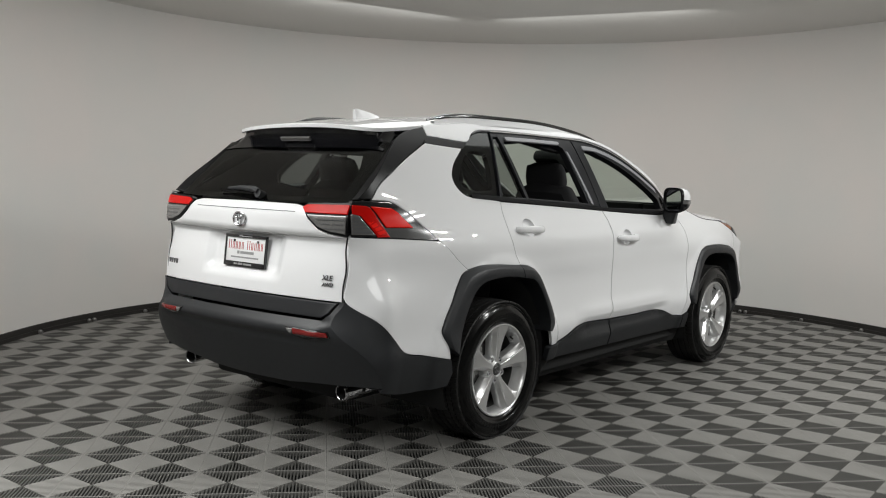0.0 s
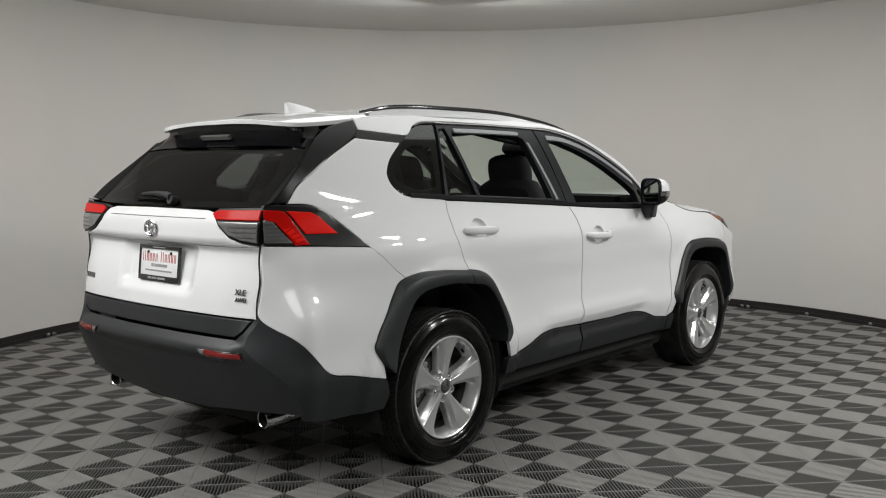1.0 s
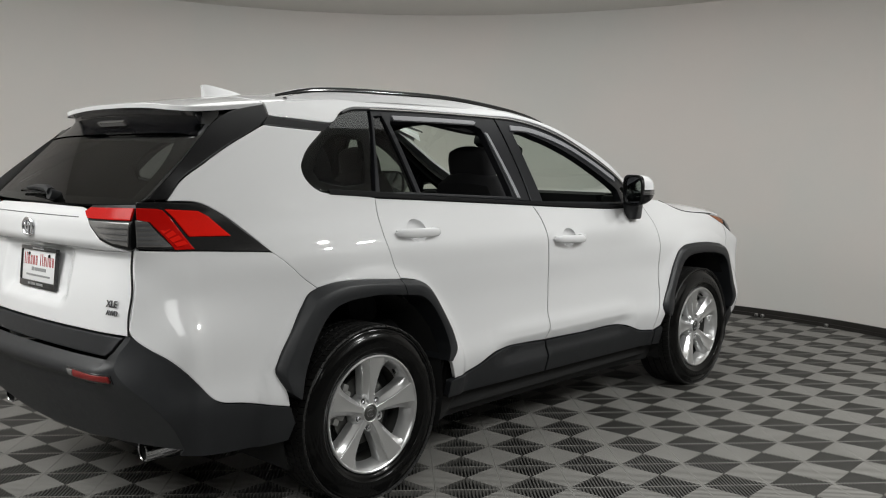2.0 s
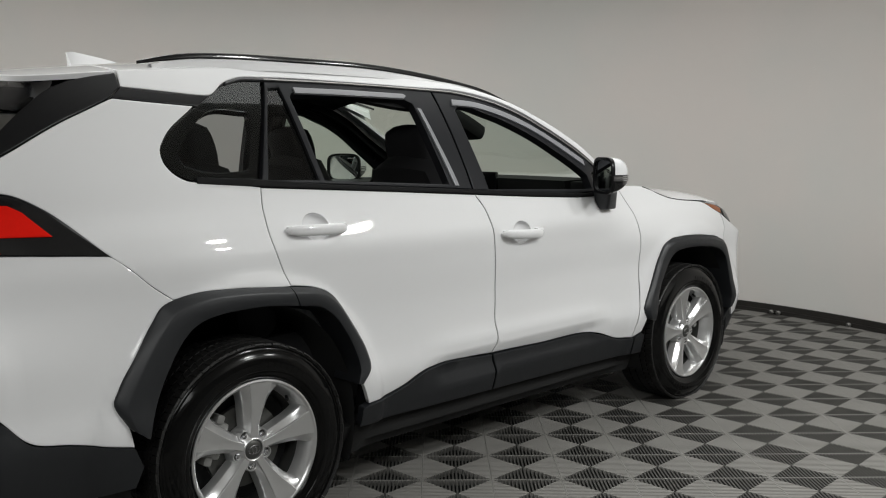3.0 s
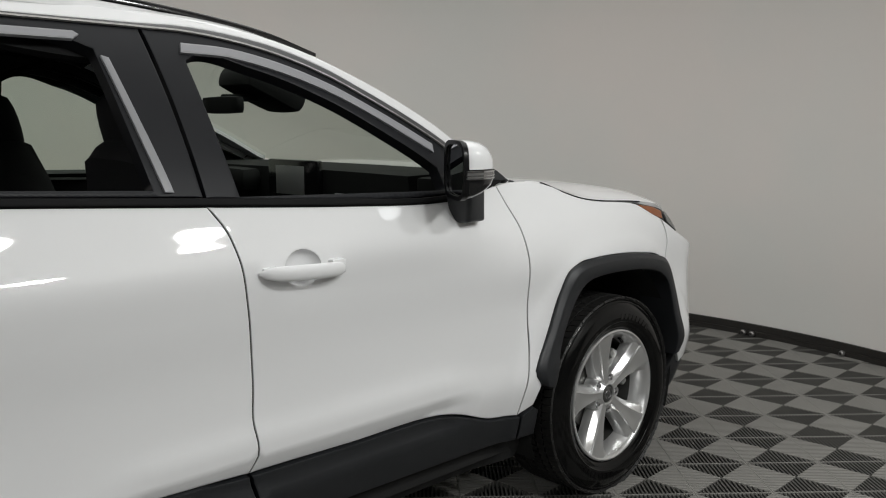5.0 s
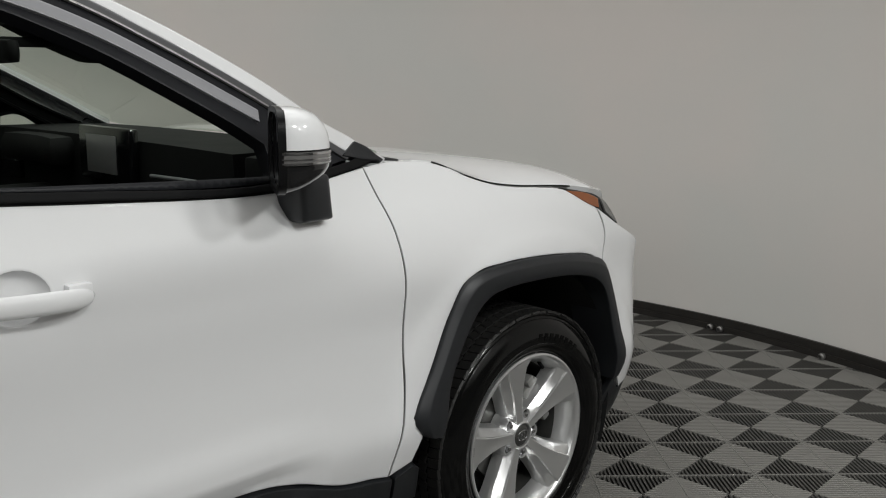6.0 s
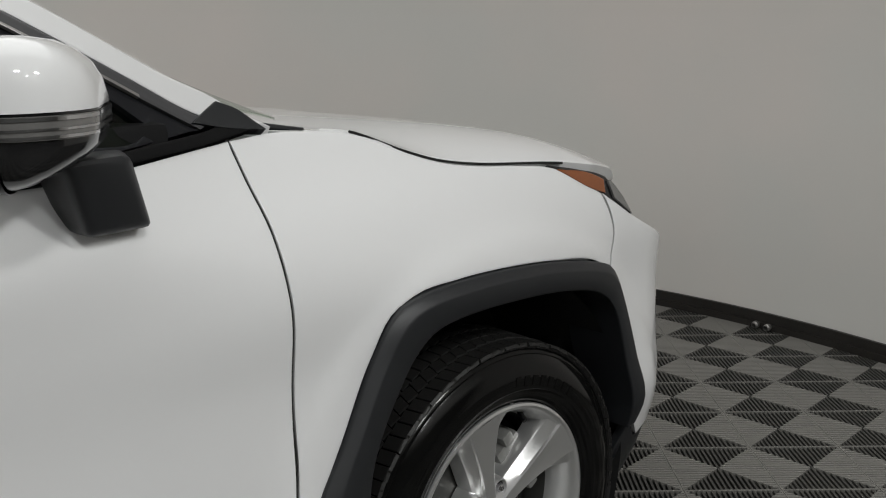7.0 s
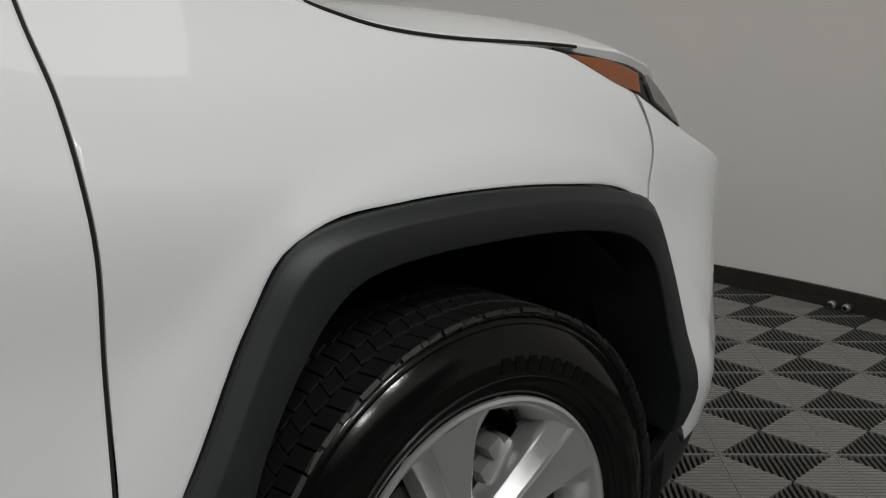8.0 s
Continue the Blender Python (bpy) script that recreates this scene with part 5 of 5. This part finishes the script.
# ---- door mirrors ----
def mirror(s):
    """Mirror: white cap, chrome repeater strip, black lower shell, glass and foot."""
    st = [(1.842, 0.955, 1.206, 0.102, 0.085, 0.074), (1.850, 0.955, 1.206, 0.106, 0.088, 0.077), (1.872, 0.955, 1.206, 0.107, 0.087, 0.072), (1.894, 0.951, 1.205, 0.104, 0.084, 0.062), (1.914, 0.944, 1.204, 0.098, 0.076, 0.050), (1.930, 0.935, 1.202, 0.088, 0.063, 0.038), (1.939, 0.928, 1.201, 0.075, 0.046, 0.028), (1.943, 0.924, 1.201, 0.060, 0.028, 0.016)]

    swing = Matrix.Translation((1.864, s * 0.862, 0)) @ Matrix.Rotation(radians(30 * s), 4, "Z") @ Matrix.Translation((-1.842, -s * 0.855, 0))

    def shell(lo, hi, grow=0.0):
        bm = bmesh.new()
        rows = []
        for x, cy, cz, w, hu, hd in st:
            row = []
            for k in range(40):
                a = 2 * math.pi * k / 40
                c, sn = math.cos(a), math.sin(a)
                row.append(bm.verts.new((x + grow * 0.5 * (x > 1.9), s * (cy + (w + grow) * np.sign(c) * abs(c) ** 0.52), cz + ((hu if sn > 0 else hd) + grow) * np.sign(sn) * abs(sn) ** 0.50)))
            rows.append(row)
        for a, b in zip(rows, rows[1:]):
            for k in range(40):
                bm.faces.new((a[k], a[(k + 1) % 40], b[(k + 1) % 40], b[k]))
        bm.faces.new(rows[-1])
        for z, up in ((lo, -1), (hi, 1)):
            bmesh.ops.bisect_plane(bm, geom=bm.verts[:] + bm.edges[:] + bm.faces[:], plane_co=(0, 0, z), plane_no=(0, 0, up), clear_outer=True)
        bm.transform(swing)
        return bm

    mir = part("door_mirror", shell(1.2165, 1.4), WHITE, CAR, "white and black door mirror with a clear repeater strip", sharp=60)
    part("repeater_seam", shell(1.2135, 1.2165, -0.001), GLOSSBLACK, mir, sharp=60)
    lens = part("repeater_lens", shell(1.1890, 1.2135, 0.0025), CLEARLENS, mir, "clear ribbed repeater lens", sharp=60)
    for z0, z1 in ((1.2085, 1.2125), (1.1985, 1.2010), (1.1905, 1.1935)):
        part("lens_rib", shell(z0, z1, 0.0042), CHROME, lens, sharp=60)
    part("mirror_shell", shell(1.0, 1.1890, -0.001), GLOSSBLACK, mir, "black lower mirror shell", sharp=60)
    bm = bmesh.new()
    ri = [bm.verts.new((1.846, s * (0.955 + 0.094 * np.sign(math.cos(a)) * abs(math.cos(a)) ** 0.5), 1.2105 + 0.070 * np.sign(math.sin(a)) * abs(math.sin(a)) ** 0.55)) for a in np.linspace(0, 2 * math.pi, 40, endpoint=False)]
    bm.faces.new(ri)
    bm.transform(swing)
    part("mirror_glass", bm, MIRRORGLASS, mir, "mirror glass")
    bm = bmesh.new()
    vsf = []
    for x, k in ((1.838, 1.0), (1.838, 0.86), (1.845, 0.86)):
        vsf.append([bm.verts.new((x, s * (0.955 + 0.107 * k * np.sign(math.cos(a)) * abs(math.cos(a)) ** 0.52), 1.2105 + 0.083 * k * np.sign(math.sin(a)) * abs(math.sin(a)) ** 0.50)) for a in np.linspace(0, 2 * math.pi, 40, endpoint=False)])
    vsf.insert(0, [bm.verts.new((1.852, v.co.y, v.co.z)) for v in vsf[0]])
    for a, b in zip(vsf, vsf[1:]):
        for k in range(40):
            bm.faces.new((a[k], a[(k + 1) % 40], b[(k + 1) % 40], b[k]))
    bm.transform(swing)
    part("mirror_rim", bm, PILLAR, mir, "black mirror rim")
    bm = bmesh.new()
    lo = [(1.905, 0.835), (2.015, 0.835), (2.008, 0.888), (1.915, 0.902)]
    up = [(1.865, 0.850), (1.992, 0.850), (1.965, 0.925), (1.872, 0.955)]
    vl = [bm.verts.new((x, s * y, 1.046)) for x, y in lo]
    vu = [bm.verts.new((x, s * y, 1.150)) for x, y in up]
    bm.faces.new(vl)
    bm.faces.new(vu)
    for i in range(4):
        bm.faces.new((vl[i], vl[(i + 1) % 4], vu[(i + 1) % 4], vu[i]))
    bmesh.ops.bevel(bm, geom=bm.edges[:], offset=0.014, segments=3, affect="EDGES", profile=0.6)
    part("mirror_foot", bm, CLAD, mir, "black mirror foot")


mirror(-1)
mirror(1)

# ---- windscreen wiper seen over the cowl ----
mesh_object("wiper_arm", *tube([(2.24, -0.69, 1.156), (2.34, -0.66, 1.140), (2.43, -0.63, 1.128)], [0.008, 0.006, 0.003], 8), CLAD, CAR)

# ---- cabin ----
def soft_box(bm, c, size, bend=0.0, round_=0.45, m=None):
    """A padded block with round edges."""
    r = bmesh.ops.create_cube(bm, size=1.0)
    vs = r["verts"]
    bmesh.ops.subdivide_edges(bm, edges=list({e for v in vs for e in v.link_edges}), cuts=4, use_grid_fill=True)
    for v in bm.verts:
        if v.tag:
            continue
        p = v.co * 2
        q = Vector([math.copysign(1, a) * abs(a) for a in p])
        ln = (abs(p.x) ** 2.6 + abs(p.y) ** 2.6 + abs(p.z) ** 2.6) ** (1 / 2.6)
        k = (1 - round_) + round_ / max(ln, 1e-6) * max(abs(p.x), abs(p.y), abs(p.z))
        q = q * k
        co = Vector((q.x * size[0] / 2, q.y * size[1] / 2, q.z * size[2] / 2))
        co.x += bend * (co.y / size[1] * 2) ** 2
        v.co = Vector(c) + (m @ co if m is not None else co)
        v.tag = True
    return bm


def seat(x, y, wide=0.50):
    lean = Matrix.Rotation(radians(-14), 3, "Y")
    bm = soft_box(bmesh.new(), (x - 0.03, y, 0.965), (0.19, wide, 0.73), 0.03, 0.55, lean)
    for v in bm.verts:
        v.co.y = y + (v.co.y - y) * (1 - 0.42 * min(max((v.co.z - 1.08) / 0.26, 0), 1) ** 1.3)
    st = part("seat_back", bm, FABRIC, CAR, "black fabric seat back")
    part("head_restraint", soft_box(bmesh.new(), (x - 0.088, y, 1.328), (0.13, 0.285, 0.23), 0.015, 0.80, lean), FABRIC, st, "black head restraint")
    for d in (-0.06, 0.06):
        mesh_object("restraint_post", *tube([(x - 0.07, y + d, 1.20), (x - 0.085, y + d, 1.30)], 0.006, 6), CHROME, st)
    part("seat_cushion", soft_box(bmesh.new(), (x + 0.27, y, 0.58), (0.52, wide, 0.18), 0.0, 0.4), FABRIC, st, "black seat cushion")


seat(1.25, -0.37, 0.54)
seat(1.12, 0.37)
for y in (-0.38, 0.38):
    seat(0.14, y, 0.56)
panel("headliner", [(-0.55, -0.88), (0.2, -0.93), (1.0, -0.93), (1.43, -0.90), (1.44, 0), (1.43, 0.90), (1.0, 0.93), (0.2, 0.93), (-0.55, 0.88), (-0.57, 0)], lambda x, v: top_map(x, v, 0.045), UP, HEADLINER, CAR, "dark cabin headlining", step=0.08, depth=0.01, edge=0.06)
dash = part("dashboard", soft_box(bmesh.new(), (2.09, 0.0, 1.045), (0.34, 1.38, 0.275), -0.02, 0.18), CABIN, CAR, "black dashboard")
for y in (-0.72, 0.72):
    part("dash_end", box_bm(bmesh.new(), (1.925, y - 0.052, 0.93), (2.10, y + 0.052, 1.172), 0.015), CABIN, dash)
part("display", box_bm(bmesh.new(), (1.895, -0.212, 1.062), (1.919, 0.085, 1.208), 0.008), GLOSSBLACK, dash, "black touch display")
# sized to the grey reflection painted on the screen
part("display_glass", box_bm(bmesh.new(), (1.891, -0.135, 1.085), (1.8945, 0.030, 1.186), 0.001), SCREEN, dash, "display glass with a grey reflection put into its colour")
part("display_bracket", box_bm(bmesh.new(), (1.918, -0.08, 1.06), (2.02, 0.0, 1.15), 0.01), CABIN, dash)
part("instrument_hood", soft_box(bmesh.new(), (1.98, 0.37, 1.125), (0.22, 0.40, 0.09), -0.03, 0.5), CABIN, dash, "black instrument hood")
for y0, y1 in ((-0.64, -0.42), (0.52, 0.66)):
    part("air_vent", box_bm(bmesh.new(), (1.898, y0, 1.02), (1.93, y1, 1.075), 0.006), GLOSSBLACK, dash, "gloss black air vent")
mesh_object("dash_trim", *tube([(1.900, -0.30, 1.098), (1.896, -0.45, 1.102), (1.892, -0.60, 1.104), (1.894, -0.63, 1.085)], 0.0045, 8), GREYTRIM, dash)
tilt = Matrix.Rotation(radians(-24), 4, "Y")
ob = mesh_object("steering_wheel", *tube([tuple(Vector((1.70, 0.37, 1.00)) + tilt.to_3x3() @ Vector((0, 0.185 * math.cos(a), 0.185 * math.sin(a)))) for a in np.linspace(0, 2 * math.pi, 40, endpoint=False)], 0.016, 10, True), CABIN, CAR)
tagged(ob, "black steering wheel")
part("wheel_boss", soft_box(bmesh.new(), (1.72, 0.37, 1.0), (0.07, 0.17, 0.13), 0, 0.4), CABIN, ob)
part("wheel_bar", box_bm(bmesh.new(), (1.71, 0.19, 0.985), (1.73, 0.55, 1.015), 0.006), CABIN, ob)
part("steering_column", box_bm(bmesh.new(), (1.73, 0.33, 0.95), (1.98, 0.41, 1.02), 0.02), CABIN, ob)
ob = part("inner_mirror", soft_box(bmesh.new(), (1.665, 0.0, 1.398), (0.03, 0.24, 0.058), 0.0, 0.4), CABIN, CAR, "black inside mirror")
part("mirror_stalk", box_bm(bmesh.new(), (1.665, -0.015, 1.41), (1.80, 0.015, 1.435), 0.008), CABIN, ob)
part("sensor_pod", soft_box(bmesh.new(), (1.825, 0.0, 1.452), (0.26, 0.22, 0.08), 0.0, 0.45, Matrix.Rotation(radians(24), 3, "Y")), CABIN, CAR, "black sensor pod at the windscreen")
part("cabin_floor", box_bm(bmesh.new(), (-0.80, -0.74, 0.36), (2.30, 0.74, 0.40)), CABIN, CAR)
part("boot_floor", box_bm(bmesh.new(), (-0.84, -0.58, 0.62), (0.05, 0.58, 0.68)), CABIN, CAR)
part("bulkhead", box_bm(bmesh.new(), (2.30, -0.72, 0.40), (2.36, 0.72, 1.06)), CABIN, CAR)
panel("front_side_glass", [(1.195, 1.150), (1.160, 1.500), (1.19, 1.520), (1.358, 1.492), (1.548, 1.418), (1.746, 1.307), (1.836, 1.256), (1.903, 1.210), (1.912, 1.125)], side_map(1, -0.016), (0, 1, 0), GREENGLASS, CAR, "raised green tinted side window", depth=0.004, lip=0)

# ---- fixings along the wall foot ----
FIX = []
for k, (ang, count) in enumerate(((-3.4, 2), (-12.8, 1), (-22.3, 1), (7.0, 1), (16.5, 2), (98.0, 1), (107.5, 2), (117.0, 1))):
    for q in range(count):
        a = radians(ang + (q - (count - 1) / 2) * 0.9)
        r = RAD - 0.040
        c = Vector((CX + r * math.cos(a), CY + r * math.sin(a), 0.0))
        ob = mesh_object("wall_fixing", *lathe([(0.001, -0.012), (0.013, -0.012), (0.016, -0.008), (0.016, 0.008), (0.010, 0.012), (0.010, 0.02)], 16), STEEL)
        ob.matrix_basis = Matrix.Translation(c + Vector((0, 0, 0.017))) @ Matrix.Rotation(a + math.pi / 2, 4, "Z")
        tagged(ob, "small dull steel fixing on the floor against the wall strip", "fixing", "wall fixings")


# ---- floor tiles ----
TS, TANG, TOX, TOY = 0.2845, radians(-43.56), 1.431, -0.573


def tile_mesh():
    """One square tile: a rim and four fields of ribs, each running to the rim."""
    h, n, top, low = TS / 2 - 0.0009, 19, 0.0, -0.022
    vs, fs, tone = [], [], []

    def bar(quad, dark=0):
        k = len(vs)
        tone.extend([dark] * 5)
        vs.extend([(x, y, top) for x, y in quad] + [(x, y, low) for x, y in quad])
        fs.append((k, k + 1, k + 2, k + 3))
        for i in range(4):
            j = (i + 1) % 4
            fs.append((k + j, k + i, k + 4 + i, k + 4 + j))

    for q in range(4):
        c, s = (1, 0, -1, 0)[q], (0, 1, 0, -1)[q]
        turn = lambda x, y: (c * x - s * y, s * x + c * y)
        e = 0.0028
        bar([turn(-h, -h), turn(h, -h), turn(h - e, -h + e), turn(-h + e, -h + e)])
        pitch = 2 * h / n
        # two of the four fields imitate shade: thinner ribs, darker copy
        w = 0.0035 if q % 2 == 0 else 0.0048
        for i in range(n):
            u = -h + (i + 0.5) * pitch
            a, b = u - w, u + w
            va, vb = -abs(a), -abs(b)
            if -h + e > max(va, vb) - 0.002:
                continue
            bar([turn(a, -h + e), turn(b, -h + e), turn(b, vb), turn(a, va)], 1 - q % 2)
    me = bpy.data.meshes.new("tile")
    me.from_pydata(vs, [], fs)
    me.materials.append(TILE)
    me.materials.append(TILESHADE)
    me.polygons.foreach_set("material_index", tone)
    return me, np.array(vs), fs, tone


TILE_MESH, TV, TF, TONE = tile_mesh()
cells, outer = [], []
for i in range(-40, 41):
    for j in range(-40, 41):
        ca, sa = math.cos(TANG), math.sin(TANG)
        px, py = (i + 0.5) * TS, (j + 0.5) * TS
        x, y = TOX + ca * px - sa * py, TOY + sa * px + ca * py
        d = math.hypot(x - CX, y - CY)
        wa = math.degrees(math.atan2(y - CY, x - CX)) % 360
        inside = d < RAD + 0.12 or ((170 < wa < 305) and d < 5.2)
        if inside:
            cells.append((x, y))
        elif -6.75 < x < 5.95 and -6.95 < y < 4.95:
            outer.append((x, y))
cells.sort(key=lambda c: math.hypot(c[0] - 1.9, c[1] + 1.6))
for x, y in cells[:300]:
    ob = new("tile", TILE_MESH)
    ob.parent = FLOOR
    ob.matrix_basis = pose(x, y, 0, 0, 0, math.degrees(TANG))
rest = np.array(cells[300:])
ca, sa = math.cos(TANG), math.sin(TANG)
rot = TV @ np.array([[ca, sa, 0], [-sa, ca, 0], [0, 0, 1]])
allv = (rot[None] + np.c_[rest, np.zeros(len(rest))][:, None]).reshape(-1, 3)
quads = np.array(TF)
allf = (quads[None] + (np.arange(len(rest)) * len(TV))[:, None, None]).reshape(-1, 4)
me = bpy.data.meshes.new("tile_field")
me.from_pydata(allv, [], allf.tolist())
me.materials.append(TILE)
me.materials.append(TILESHADE)
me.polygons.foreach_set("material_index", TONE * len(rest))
ob = new("tile_field", me)
ob.parent = FLOOR
tagged(ob, "grey ribbed floor tiles further off", kind="stuff")

# plainer tiles beyond, out to the walls
h = TS / 2 - 0.0009
vs, fs, tone = [], [], []
for x, y in outer:
    k = len(vs)
    vs += [(x + ca * a - sa * b, y + sa * a + ca * b, z) for z in (0.0, -0.022) for a, b in ((-h, -h), (h, -h), (h, h), (-h, h))] + [(x, y, 0.0)]
    fs += [(k + i, k + (i + 1) % 4, k + 8) for i in range(4)] + [(k + (i + 1) % 4, k + i, k + 4 + i, k + 4 + (i + 1) % 4) for i in range(4)]
    # two darker triangles a tile repeat the painted shade
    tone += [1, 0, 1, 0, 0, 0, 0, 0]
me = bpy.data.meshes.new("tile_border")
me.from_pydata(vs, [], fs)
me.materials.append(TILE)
me.materials.append(TILESHADE)
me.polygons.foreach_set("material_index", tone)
ob = new("tile_border", me)
ob.parent = FLOOR
tagged(ob, "grey floor tiles out to the walls", kind="stuff")
